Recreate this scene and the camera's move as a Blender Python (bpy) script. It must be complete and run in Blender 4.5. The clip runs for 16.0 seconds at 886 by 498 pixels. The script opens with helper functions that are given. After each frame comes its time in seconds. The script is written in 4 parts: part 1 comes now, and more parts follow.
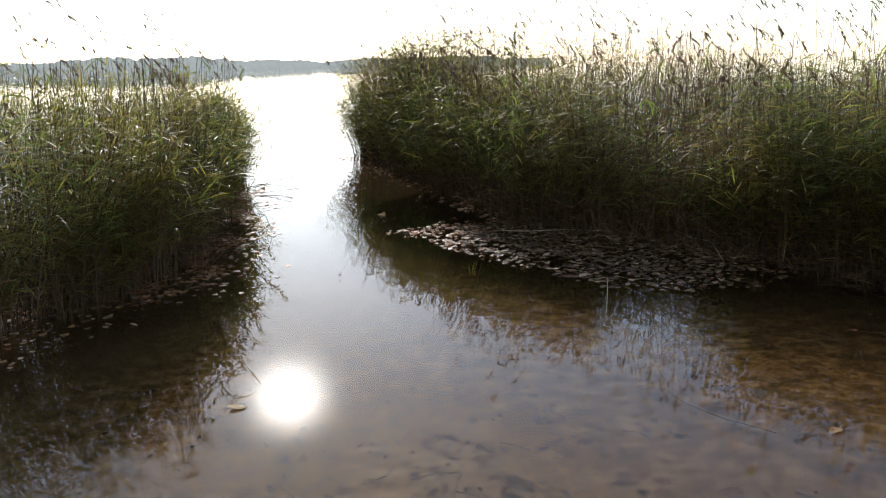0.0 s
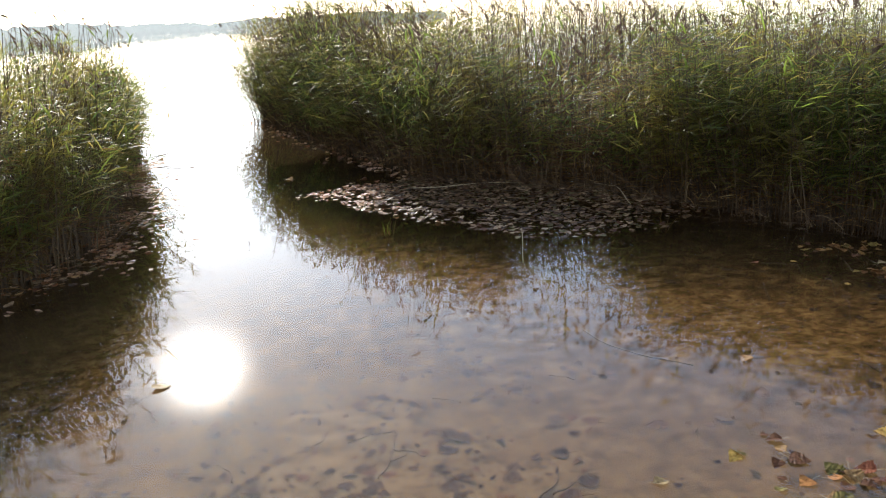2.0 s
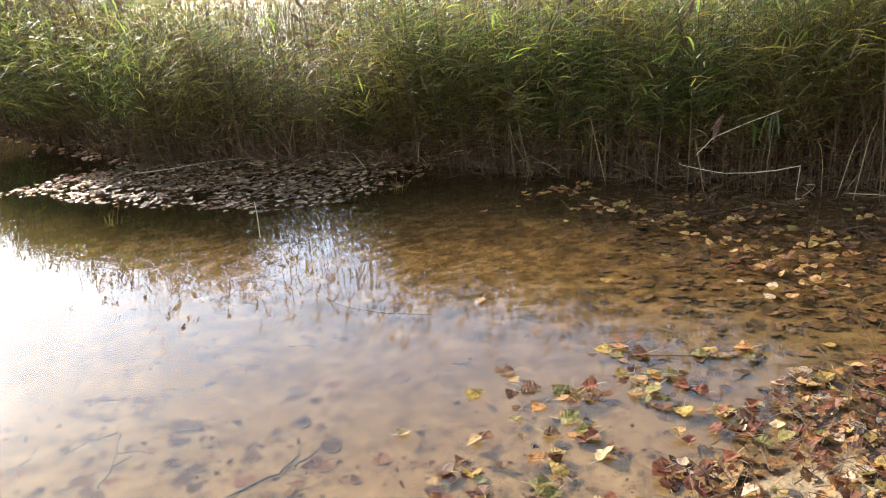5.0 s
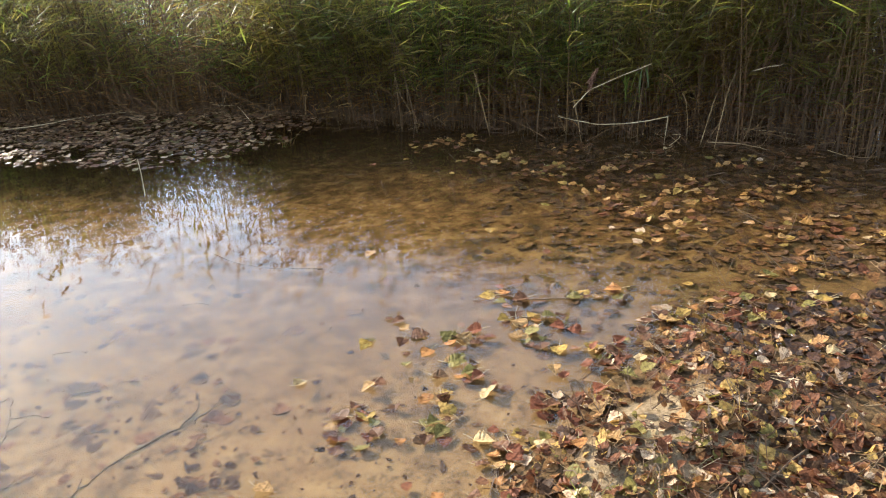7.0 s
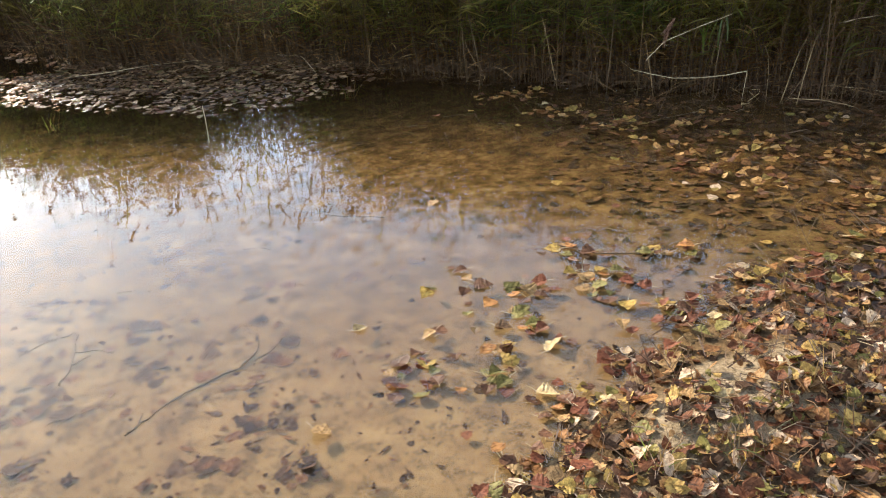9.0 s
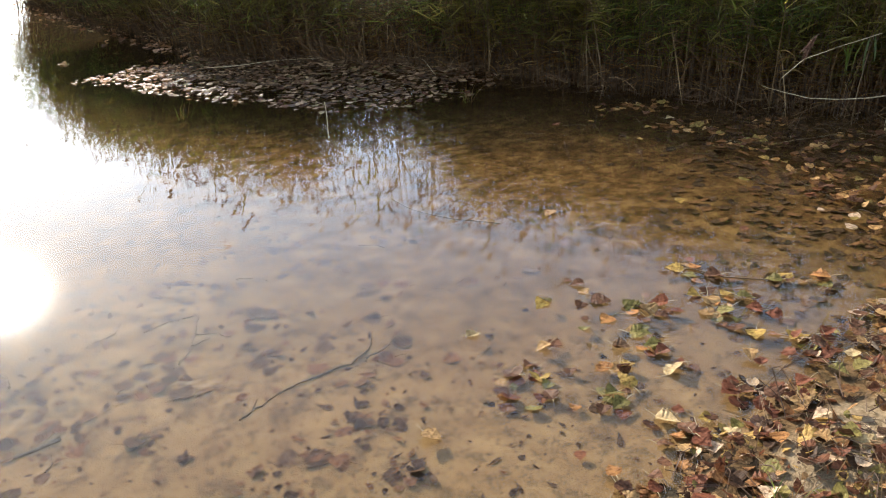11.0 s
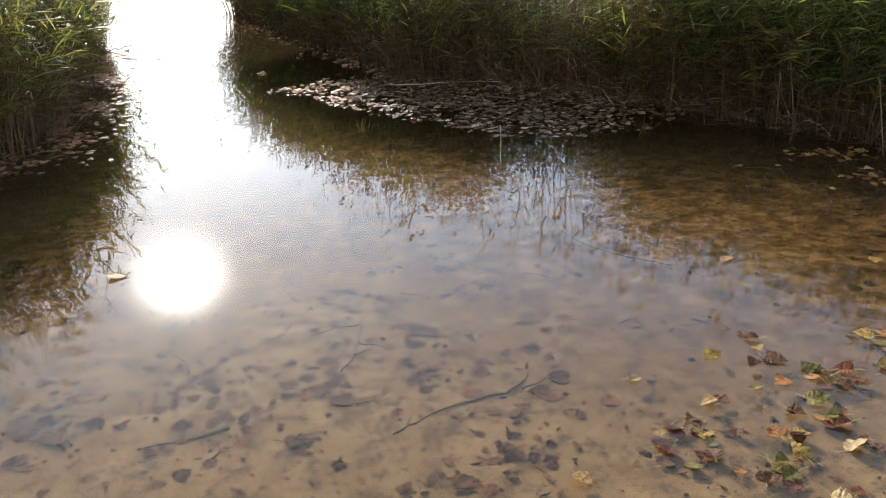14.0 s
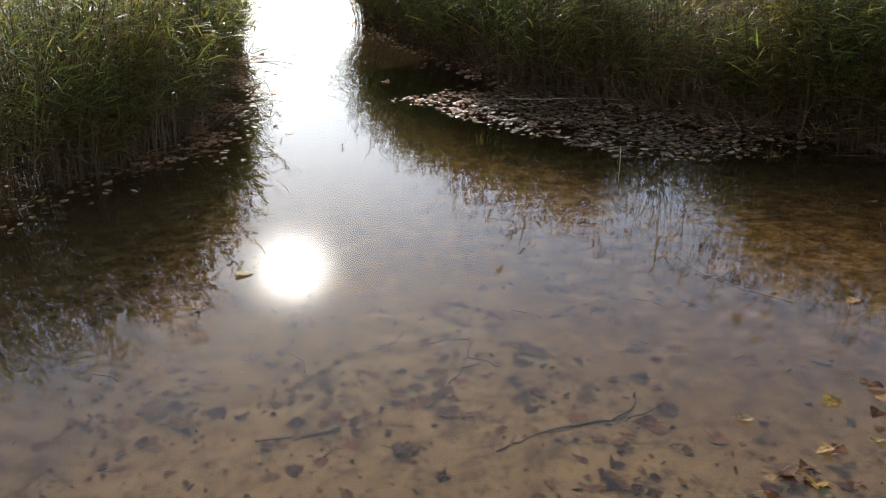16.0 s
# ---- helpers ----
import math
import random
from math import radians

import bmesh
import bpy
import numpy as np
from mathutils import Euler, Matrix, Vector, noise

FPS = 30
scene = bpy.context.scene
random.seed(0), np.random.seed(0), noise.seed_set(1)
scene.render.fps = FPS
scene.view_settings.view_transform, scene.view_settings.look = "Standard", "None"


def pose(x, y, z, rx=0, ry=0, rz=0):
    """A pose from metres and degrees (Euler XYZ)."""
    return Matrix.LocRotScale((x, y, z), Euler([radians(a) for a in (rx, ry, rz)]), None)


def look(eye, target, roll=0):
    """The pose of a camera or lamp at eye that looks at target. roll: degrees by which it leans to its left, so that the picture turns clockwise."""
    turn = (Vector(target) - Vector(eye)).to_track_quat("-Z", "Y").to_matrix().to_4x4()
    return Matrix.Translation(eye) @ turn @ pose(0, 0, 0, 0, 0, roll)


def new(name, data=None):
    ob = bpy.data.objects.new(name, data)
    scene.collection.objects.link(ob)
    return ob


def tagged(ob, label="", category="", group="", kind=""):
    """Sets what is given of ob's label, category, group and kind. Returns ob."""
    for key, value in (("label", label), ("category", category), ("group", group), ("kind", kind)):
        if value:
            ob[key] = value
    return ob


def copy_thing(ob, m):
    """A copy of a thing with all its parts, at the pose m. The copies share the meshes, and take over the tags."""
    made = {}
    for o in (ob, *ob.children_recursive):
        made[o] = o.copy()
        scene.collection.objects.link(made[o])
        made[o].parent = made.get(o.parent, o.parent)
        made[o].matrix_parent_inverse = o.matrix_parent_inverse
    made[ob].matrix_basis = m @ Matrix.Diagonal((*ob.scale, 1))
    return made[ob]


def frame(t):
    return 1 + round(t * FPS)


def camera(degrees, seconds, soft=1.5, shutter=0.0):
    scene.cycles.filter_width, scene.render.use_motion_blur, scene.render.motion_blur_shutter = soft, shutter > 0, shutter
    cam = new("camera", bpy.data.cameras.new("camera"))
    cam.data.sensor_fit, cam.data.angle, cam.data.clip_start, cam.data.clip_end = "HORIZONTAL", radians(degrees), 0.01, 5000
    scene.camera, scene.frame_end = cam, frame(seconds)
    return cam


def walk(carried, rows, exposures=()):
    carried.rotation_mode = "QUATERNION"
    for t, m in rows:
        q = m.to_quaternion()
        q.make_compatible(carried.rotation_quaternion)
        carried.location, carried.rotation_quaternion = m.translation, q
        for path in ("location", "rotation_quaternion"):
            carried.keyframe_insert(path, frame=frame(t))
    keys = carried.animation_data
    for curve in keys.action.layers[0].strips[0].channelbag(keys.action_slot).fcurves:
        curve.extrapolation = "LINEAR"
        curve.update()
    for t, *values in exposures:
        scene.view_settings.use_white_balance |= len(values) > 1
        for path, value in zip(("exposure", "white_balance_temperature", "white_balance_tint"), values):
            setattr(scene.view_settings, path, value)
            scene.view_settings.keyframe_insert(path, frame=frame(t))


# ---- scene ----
cam = camera(58.0, 16.0, 1.1)
PATH = [
    (0, (0.002, -0.028, 1.610), (-0.009, 3.869, 0.706), -1.43),
    (0.5, (-0.036, -0.057, 1.640), (0.048, 3.812, 0.628), -2.01),
    (1, (-0.068, -0.047, 1.643), (0.159, 3.802, 0.578), -2.49),
    (1.5, (-0.068, -0.032, 1.642), (0.251, 3.799, 0.537), -3.22),
    (2, (-0.053, -0.011, 1.614), (0.380, 3.803, 0.488), -3.61),
    (2.5, (-0.038, 0.023, 1.587), (0.525, 3.808, 0.420), -3.67),
    (3, (-0.003, 0.055, 1.549), (0.734, 3.802, 0.358), -3.96),
    (3.5, (0.030, 0.077, 1.521), (0.992, 3.767, 0.313), -3.86),
    (4, (0.071, 0.088, 1.496), (1.301, 3.698, 0.290), -3.89),
    (4.5, (0.092, 0.087, 1.488), (1.458, 3.636, 0.246), -4.34),
    (5, (0.117, 0.063, 1.481), (1.665, 3.514, 0.181), -4.82),
    (5.2, (0.120, 0.054, 1.483), (1.744, 3.460, 0.157), -4.78),
    (7.3, (0.066, -0.059, 1.560), (2.019, 3.036, -0.054), -3.40),
    (7.5, (0.062, -0.057, 1.556), (2.001, 3.036, -0.080), -3.42),
    (8, (0.069, -0.035, 1.529), (1.931, 3.080, -0.154), -3.66),
    (8.5, (0.075, -0.015, 1.489), (1.861, 3.135, -0.210), -3.72),
    (9, (0.081, 0.016, 1.465), (1.740, 3.218, -0.265), -3.84),
    (11.5, (0.010, 0.100, 1.450), (1.152, 3.559, -0.202), -2.71),
    (12, (0.002, 0.107, 1.450), (1.055, 3.602, -0.185), -2.66),
    (12.5, (0.003, 0.107, 1.450), (0.951, 3.640, -0.169), -2.26),
    (13, (0.013, 0.113, 1.447), (0.821, 3.685, -0.162), -2.62),
    (13.5, (-0.003, 0.121, 1.460), (0.672, 3.744, -0.096), -2.25),
    (14, (-0.009, 0.122, 1.470), (0.489, 3.777, -0.076), -1.89),
    (14.5, (-0.031, 0.124, 1.481), (0.340, 3.807, -0.034), -1.68),
    (15, (-0.035, 0.114, 1.495), (0.197, 3.811, -0.013), -1.34),
    (15.5, (-0.045, 0.105, 1.508), (0.072, 3.808, 0.001), -1.20),
    (16, (-0.041, 0.091, 1.528), (-0.073, 3.800, 0.030), -1.13),
]
EXPOSURES = [(0, 0.58, 6150, 10), (1.5, 1.13, 6200, 10), (3.5, 1.90, 6250, 10), (5, 2.30, 6400, 9), (8.5, 2.18, 6550, 8), (12.5, 1.66, 6350, 9), (14.5, 1.34, 6250, 9), (16, 0.90, 6250, 10)]
walk(cam, [(t, look(eye, target, roll)) for t, eye, target, roll in PATH], EXPOSURES)

# ---- sky and sun ----
SUN_EL, SUN_AZ = 23.0, 12.1          # degrees above the horizon, and to the left of +y
sun_dir = Vector((-math.sin(radians(SUN_AZ)) * math.cos(radians(SUN_EL)),
                  math.cos(radians(SUN_AZ)) * math.cos(radians(SUN_EL)), math.sin(radians(SUN_EL))))
world = bpy.data.worlds.new("hazy_sky")
scene.world = world
world.use_nodes = True
wt = world.node_tree
sky = wt.nodes.new("ShaderNodeTexSky")
sky.sky_type, sky.sun_disc = "NISHITA", False
sky.sun_elevation, sky.sun_rotation = radians(SUN_EL), radians(-SUN_AZ)
sky.air_density, sky.dust_density, sky.ozone_density = 1.0, 0.32, 1.0
wt.nodes["Background"].inputs["Strength"].default_value = 0.15
haze = wt.nodes.new("ShaderNodeHueSaturation")
haze.inputs["Saturation"].default_value = 0.72
wt.links.new(sky.outputs[0], haze.inputs["Color"])
wt.links.new(haze.outputs[0], wt.nodes["Background"].inputs["Color"])
sun = new("sun", bpy.data.lights.new("sun", "SUN"))
sun.data.energy, sun.data.angle, sun.data.color = 3.3, radians(1.2), (1.0, 0.92, 0.80)
sun.matrix_world = look(sun_dir * 50, (0, 0, 0))


# ---- materials ----
class Mat:
    """A node material with short ways to add nodes."""

    def __init__(self, name):
        self.mat = bpy.data.materials.new(name)
        self.mat.use_nodes = True
        self.tree = self.mat.node_tree
        self.bsdf = self.tree.nodes["Principled BSDF"]
        self.out = self.tree.nodes["Material Output"]

    def add(self, kind, **inputs):
        node = self.tree.nodes.new("ShaderNode" + kind)
        for key, value in inputs.items():
            self.put(node, key.replace("_", " "), value)
        return node

    def put(self, node, key, value):
        socket = node.inputs[int(key[1:])] if key[0] == "i" and key[1:].isdigit() else node.inputs[key]
        if isinstance(value, bpy.types.NodeSocket):
            self.tree.links.new(value, socket)
        else:
            socket.default_value = value

    def coords(self):
        return self.add("NewGeometry").outputs["Position"]

    def noise(self, scale, detail=4, rough=0.6, vector=None, out="Fac"):
        n = self.add("TexNoise", Scale=scale, Detail=detail, Roughness=rough)
        self.put(n, "Vector", vector if vector is not None else self.coords())
        return n.outputs[out]

    def ramp(self, fac, stops, step=False):
        n = self.add("ValToRGB")
        els = n.color_ramp.elements
        while len(els) < len(stops):
            els.new(0.5)
        for e, (p, c) in zip(els, stops):
            e.position, e.color = p, (*c, 1) if len(c) == 3 else c
        if step:
            n.color_ramp.interpolation = "CONSTANT"
        self.put(n, "Fac", fac)
        return n.outputs["Color"]

    def mix(self, fac, a, b, blend="MIX"):
        n = self.add("MixRGB")
        n.blend_type = blend
        for k, v in (("i0", fac), ("i1", a), ("i2", b)):
            self.put(n, k, v if not isinstance(v, tuple) or len(v) == 4 else (*v, 1))
        return n.outputs[0]

    def bump(self, height, strength=0.3, distance=0.01):
        n = self.add("Bump", Strength=strength, Distance=distance, Height=height)
        return n.outputs[0]

    def finish(self, color, rough, normal=None, spec=0.5):
        self.put(self.bsdf, "Base Color", color if not isinstance(color, tuple) else (*color, 1))
        self.put(self.bsdf, "Roughness", rough)
        self.put(self.bsdf, "Specular IOR Level", spec)
        if normal is not None:
            self.put(self.bsdf, "Normal", normal)
        return self.mat

    def glow_through(self, color, share):
        """Lets part of the light pass through a thin leaf."""
        t = self.add("BsdfTranslucent")
        self.put(t, "Color", color)
        m = self.add("MixShader", i0=share, i1=self.bsdf.outputs[0], i2=t.outputs[0])
        self.tree.links.new(m.outputs[0], self.out.inputs["Surface"])


def sand_material():
    m = Mat("wet_sand")
    big, mid, fine = m.noise(0.9, 5), m.noise(7, 8, 0.7), m.noise(170, 3, 0.7)
    c = m.ramp(mid, [(0.30, (0.15, 0.083, 0.034)), (0.47, (0.25, 0.146, 0.066)), (0.68, (0.33, 0.205, 0.100))])
    c = m.mix(m.ramp(big, [(0.35, (0, 0, 0)), (0.7, (0.5, 0.5, 0.5))]), c, (0.16, 0.095, 0.036))
    silt = m.noise(9, 9, 0.82)
    c = m.mix(m.ramp(silt, [(0.50, (0, 0, 0)), (0.60, (0.9, 0.9, 0.9))]), c, (0.072, 0.046, 0.026))
    grit = m.noise(55, 4, 0.7)
    c = m.mix(m.ramp(grit, [(0.56, (0, 0, 0)), (0.66, (0.7, 0.7, 0.7))]), c, (0.075, 0.048, 0.026))
    c = m.mix(0.2, c, m.ramp(fine, [(0.35, (0.07, 0.045, 0.022)), (0.65, (0.34, 0.25, 0.15))]))
    # brown algae and silt further out from the sandy shallows, darkened for light lost with depth
    sep = m.add("SeparateXYZ", Vector=m.coords())
    off = m.add("Math", i0=sep.outputs["X"], i1=0.2)
    aside = m.add("Math", i0=off.outputs[0])
    aside.operation = "ABSOLUTE"
    slope = m.add("Math", i0=aside.outputs[0], i1=0.8, i2=sep.outputs["Y"])
    slope.operation = "MULTIPLY_ADD"
    wavy = m.add("Math", i0=m.noise(1.7, 6, 0.7), i1=1.6, i2=slope.outputs[0])
    wavy.operation = "MULTIPLY_ADD"
    far = m.add("MapRange", Value=wavy.outputs[0])
    m.put(far, "From Min", 3.45), m.put(far, "From Max", 5.6)
    algae = m.ramp(m.noise(8, 8, 0.78), [(0.38, (0.022, 0.013, 0.006)), (0.50, (0.086, 0.043, 0.017)), (0.62, (0.19, 0.110, 0.042))])
    c = m.mix(m.mix(1.0, far.outputs[0], (0.9, 0.9, 0.9), "MULTIPLY"), c, algae)
    ax = m.add("Math", i0=sep.outputs["X"], i1=0.75)
    ax.operation = "MULTIPLY"
    ay = m.add("Math", i0=sep.outputs["Y"], i1=0.66, i2=ax.outputs[0])
    ay.operation = "MULTIPLY_ADD"
    aw = m.add("Math", i0=m.noise(2.6, 5, 0.7), i1=1.2, i2=ay.outputs[0])
    aw.operation = "MULTIPLY_ADD"
    foot = m.add("MapRange", Value=aw.outputs[0])
    m.put(foot, "From Min", 4.9), m.put(foot, "From Max", 6.1)
    c = m.mix(m.mix(1.0, foot.outputs[0], (0.7, 0.7, 0.7), "MULTIPLY"), c, (0.038, 0.022, 0.010))
    # deep and far bed painted darker for light lost in the water
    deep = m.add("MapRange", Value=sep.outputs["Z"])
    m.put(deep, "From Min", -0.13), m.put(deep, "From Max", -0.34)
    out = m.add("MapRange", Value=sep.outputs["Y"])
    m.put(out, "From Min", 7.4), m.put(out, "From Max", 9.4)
    light_loss = m.add("Math", i0=deep.outputs[0], i1=out.outputs[0])
    light_loss.operation = "MAXIMUM"
    c = m.mix(m.mix(1.0, light_loss.outputs[0], (0.82, 0.82, 0.82), "MULTIPLY"), c, (0.030, 0.022, 0.012))
    # darker brown towards the left of the bed, with an uneven edge
    side = m.add("Math", i0=m.noise(1.9, 5, 0.7), i1=0.9, i2=sep.outputs["X"])
    side.operation = "MULTIPLY_ADD"
    left_brown = m.add("MapRange", Value=side.outputs[0])
    m.put(left_brown, "From Min", -1.0), m.put(left_brown, "From Max", -1.75)
    c = m.mix(m.mix(1.0, left_brown.outputs[0], (0.7, 0.7, 0.7), "MULTIPLY"), c, (0.085, 0.052, 0.027))
    # dark leaf mould on the bank
    land = m.add("MapRange", Value=sep.outputs["Z"])
    m.put(land, "From Min", -0.008), m.put(land, "From Max", 0.010)
    mould = m.add("Math", i0=land.outputs[0], i1=m.ramp(m.noise(5, 6, 0.7), [(0.42, (1, 1, 1)), (0.60, (0.1, 0.1, 0.1))]))
    mould.operation = "MULTIPLY"
    c = m.mix(mould.outputs[0], c, (0.06, 0.038, 0.02))
    dry = m.add("MapRange", Value=sep.outputs["Z"])
    m.put(dry, "From Min", 0.030), m.put(dry, "From Max", 0.048)
    c = m.mix(dry.outputs[0], c, m.ramp(m.noise(40, 6, 0.75), [(0.35, (0.13, 0.090, 0.050)), (0.6, (0.31, 0.225, 0.135))]))
    return m.finish(c, 0.85, m.bump(m.mix(0.5, mid, fine), 0.8, 0.02), 0.0)


def water_material():
    m = Mat("lake_water")
    pos = m.coords()
    st = m.add("Mapping", Vector=pos)
    m.put(st, "Scale", (1.0, 1.7, 1.0))
    h1 = m.noise(1.4, 2, 0.5, st.outputs[0])
    h2 = m.noise(5.0, 0, 0.45, st.outputs[0])
    st2 = m.add("Mapping", Vector=pos)
    m.put(st2, "Scale", (1.0, 3.0, 1.0))
    h3 = m.noise(7.5, 0, 0.5, st2.outputs[0])
    s1 = m.add("Math", i0=h2, i1=0.14, i2=h1)
    s1.operation = "MULTIPLY_ADD"
    sm = m.add("Math", i0=h3, i1=0.085, i2=s1.outputs[0])
    sm.operation = "MULTIPLY_ADD"
    n = m.bump(sm.outputs[0], 0.03, 0.05)
    clear = m.add("BsdfTransparent", Color=(0.93, 0.918, 0.835, 1))
    sharp = m.add("BsdfGlossy", Color=(1, 1, 1, 1), Roughness=0.004, Normal=n)
    # added gloss lobe imitates bloom and ripple glitter, across the sun's path to spread evenly
    across = m.add("CombineXYZ", X=-math.sin(radians(SUN_AZ)), Y=math.cos(radians(SUN_AZ)))
    soft = m.add("BsdfAnisotropic", Color=(1, 1, 1, 1), Roughness=0.165, Anisotropy=0.4, Tangent=across.outputs[0])
    soft.distribution = "BECKMANN"
    gl = m.add("MixShader", i0=0.014, i1=sharp.outputs[0], i2=soft.outputs[0])
    lw = m.add("LayerWeight", Blend=0.5)
    p5 = m.add("Math", i0=lw.outputs["Facing"], i1=5.0)
    p5.operation = "POWER"
    fr = m.add("Math", i0=p5.outputs[0], i1=0.98, i2=0.02)
    fr.operation = "MULTIPLY_ADD"
    mx = m.add("MixShader", i0=fr.outputs[0], i1=clear.outputs[0], i2=gl.outputs[0])
    m.tree.links.new(mx.outputs[0], m.out.inputs["Surface"])
    m.tree.nodes.remove(m.bsdf)
    return m.mat


def blade_material(name, stops, share, rough=0.45, lit=1.0, patch=None):
    m = Mat(name)
    rnd = m.add("NewGeometry").outputs["Random Per Island"]
    c = m.ramp(rnd, stops)
    if patch:
        c = m.mix(m.ramp(m.noise(1.3, 4, 0.65), [(0.42, (0, 0, 0)), (0.64, (0.95, 0.95, 0.95))]), c, patch)
    c = m.mix(0.35, c, m.mix(1.0, c, m.ramp(m.noise(60, 3), [(0.3, (0.5, 0.5, 0.5)), (0.7, (1.3, 1.3, 1.1))]), "MULTIPLY"))
    m.finish(c, rough, None, 0.3)
    if share:
        m.glow_through(m.mix(1.0, c, (lit * 1.02, lit, lit * 0.62), "MULTIPLY"), share)
    return m.mat


LEAF_STOPS = [(0.0, (0.15, 0.062, 0.030)), (0.18, (0.38, 0.22, 0.095)), (0.34, (0.20, 0.080, 0.040)), (0.46, (0.07, 0.038, 0.02)),
              (0.62, (0.44, 0.29, 0.09)), (0.70, (0.60, 0.44, 0.29)), (0.80, (0.23, 0.19, 0.055)), (0.85, (0.27, 0.13, 0.05))]


def litter_material(name, stops=LEAF_STOPS, share=0.3, spec=0.10, rough=0.55):
    m = Mat(name)
    if len(stops) > 1:
        c = m.ramp(m.add("NewGeometry").outputs["Random Per Island"], stops, True)
    else:
        base = stops[0][1]
        c = m.ramp(m.add("ObjectInfo").outputs["Random"], [(0, tuple(v * 0.7 for v in base)), (1, tuple(v * 1.2 for v in base))])
    spots = m.ramp(m.noise(75, 5, 0.75), [(0.38, (0.30, 0.22, 0.17)), (0.54, (0.92, 0.86, 0.8)), (0.70, (1.3, 1.2, 1.05))])
    c = m.mix(0.85, c, spots, "MULTIPLY")
    m.finish(c, rough, m.bump(m.noise(120, 2), 0.3, 0.004), spec)
    m.glow_through(c, share)
    return m.mat


def bark_material(name, dark, pale, rough=0.8):
    m = Mat(name)
    c = m.ramp(m.noise(35, 6, 0.7), [(0.3, dark), (0.7, pale)])
    return m.finish(c, rough, m.bump(m.noise(140, 4), 0.6, 0.004), 0.05)


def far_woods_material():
    m = Mat("haze_glow_woods")
    # distance haze painted in as a pale grey glow over the dark green
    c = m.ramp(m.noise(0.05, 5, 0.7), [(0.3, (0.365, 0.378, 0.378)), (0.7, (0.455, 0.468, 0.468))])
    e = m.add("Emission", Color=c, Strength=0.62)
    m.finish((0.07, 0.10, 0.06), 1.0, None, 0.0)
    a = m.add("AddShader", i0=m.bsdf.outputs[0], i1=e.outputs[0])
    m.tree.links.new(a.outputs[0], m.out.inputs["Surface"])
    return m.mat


SAND, WATER = sand_material(), water_material()
GREEN = blade_material("reed_leaf_green", [(0.0, (0.032, 0.046, 0.017)), (0.35, (0.066, 0.092, 0.025)), (0.66, (0.120, 0.142, 0.034)),
                                           (0.86, (0.16, 0.15, 0.05)), (1.0, (0.28, 0.22, 0.085))], 0.54, 0.46, 2.9, (0.12, 0.085, 0.028))
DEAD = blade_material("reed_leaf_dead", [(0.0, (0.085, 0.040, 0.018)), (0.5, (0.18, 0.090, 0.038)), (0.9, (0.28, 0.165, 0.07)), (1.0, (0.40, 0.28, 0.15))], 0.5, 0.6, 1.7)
STEM = blade_material("reed_stem", [(0.0, (0.038, 0.021, 0.011)), (0.7, (0.082, 0.046, 0.021)), (1.0, (0.16, 0.098, 0.044))], 0, 0.5)
PLUME = blade_material("reed_plume", [(0.0, (0.07, 0.04, 0.03)), (1.0, (0.20, 0.13, 0.09))], 0.2, 0.8)
LITTER = litter_material("leaf_litter")
GOLDLEAF = litter_material("golden_leaf", [(0.0, (0.34, 0.185, 0.055)), (0.25, (0.22, 0.105, 0.036)), (0.50, (0.46, 0.27, 0.10)), (0.64, (0.13, 0.06, 0.028)), (0.86, (0.26, 0.18, 0.05))], 0.3, 0.12)
SUNK_STOPS = [(0.0, (0.105, 0.066, 0.042)), (0.3, (0.15, 0.089, 0.050)), (0.55, (0.078, 0.052, 0.036)), (0.8, (0.17, 0.092, 0.050))]
WETLITTER = litter_material("sunken_litter", SUNK_STOPS, 0.1, 0.0)
SODDEN = litter_material("sodden_litter", [(0.0, (0.085, 0.040, 0.020)), (0.25, (0.045, 0.025, 0.014)), (0.55, (0.12, 0.058, 0.026)), (0.82, (0.16, 0.095, 0.034))], 0.15, 0.3, 0.35)
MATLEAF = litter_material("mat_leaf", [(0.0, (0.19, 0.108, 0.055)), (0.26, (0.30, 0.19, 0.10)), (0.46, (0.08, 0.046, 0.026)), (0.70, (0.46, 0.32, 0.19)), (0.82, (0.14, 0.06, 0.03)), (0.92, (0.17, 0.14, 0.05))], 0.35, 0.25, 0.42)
# brighter copy of the mat leaf, sunshine and its glints painted into the colours
MATSUNLIT = litter_material("mat_sunlit_leaf", [(0.0, (0.56, 0.31, 0.15)), (0.25, (0.80, 0.52, 0.34)), (0.5, (0.44, 0.19, 0.08)), (0.68, (0.72, 0.43, 0.20)), (0.85, (0.20, 0.10, 0.05))], 0.55, 0.35, 0.42)
LEAF_COLOURS = {"yellow": (0.42, 0.28, 0.075), "tan": (0.42, 0.26, 0.11), "red": (0.21, 0.075, 0.038), "brown": (0.15, 0.072, 0.038),
                "olive": (0.21, 0.18, 0.055), "pale": (0.52, 0.39, 0.20), "orange": (0.38, 0.18, 0.06)}
LEAF_MATS = {k: litter_material("leaf_" + k, [(0, v)], 0.25) for k, v in LEAF_COLOURS.items()}
LEAF_MATS["dark"] = litter_material("leaf_dark", [(0, (0.118, 0.076, 0.048))], 0.08, 0.0)
LEAF_MATS["sunk_red"] = litter_material("leaf_sunk_red", [(0, (0.16, 0.084, 0.046))], 0.08, 0.0)
BARK = bark_material("wet_bark", (0.08, 0.052, 0.032), (0.18, 0.12, 0.075))
PALE = bark_material("dead_reed_cane", (0.30, 0.22, 0.12), (0.55, 0.45, 0.30), 0.6)
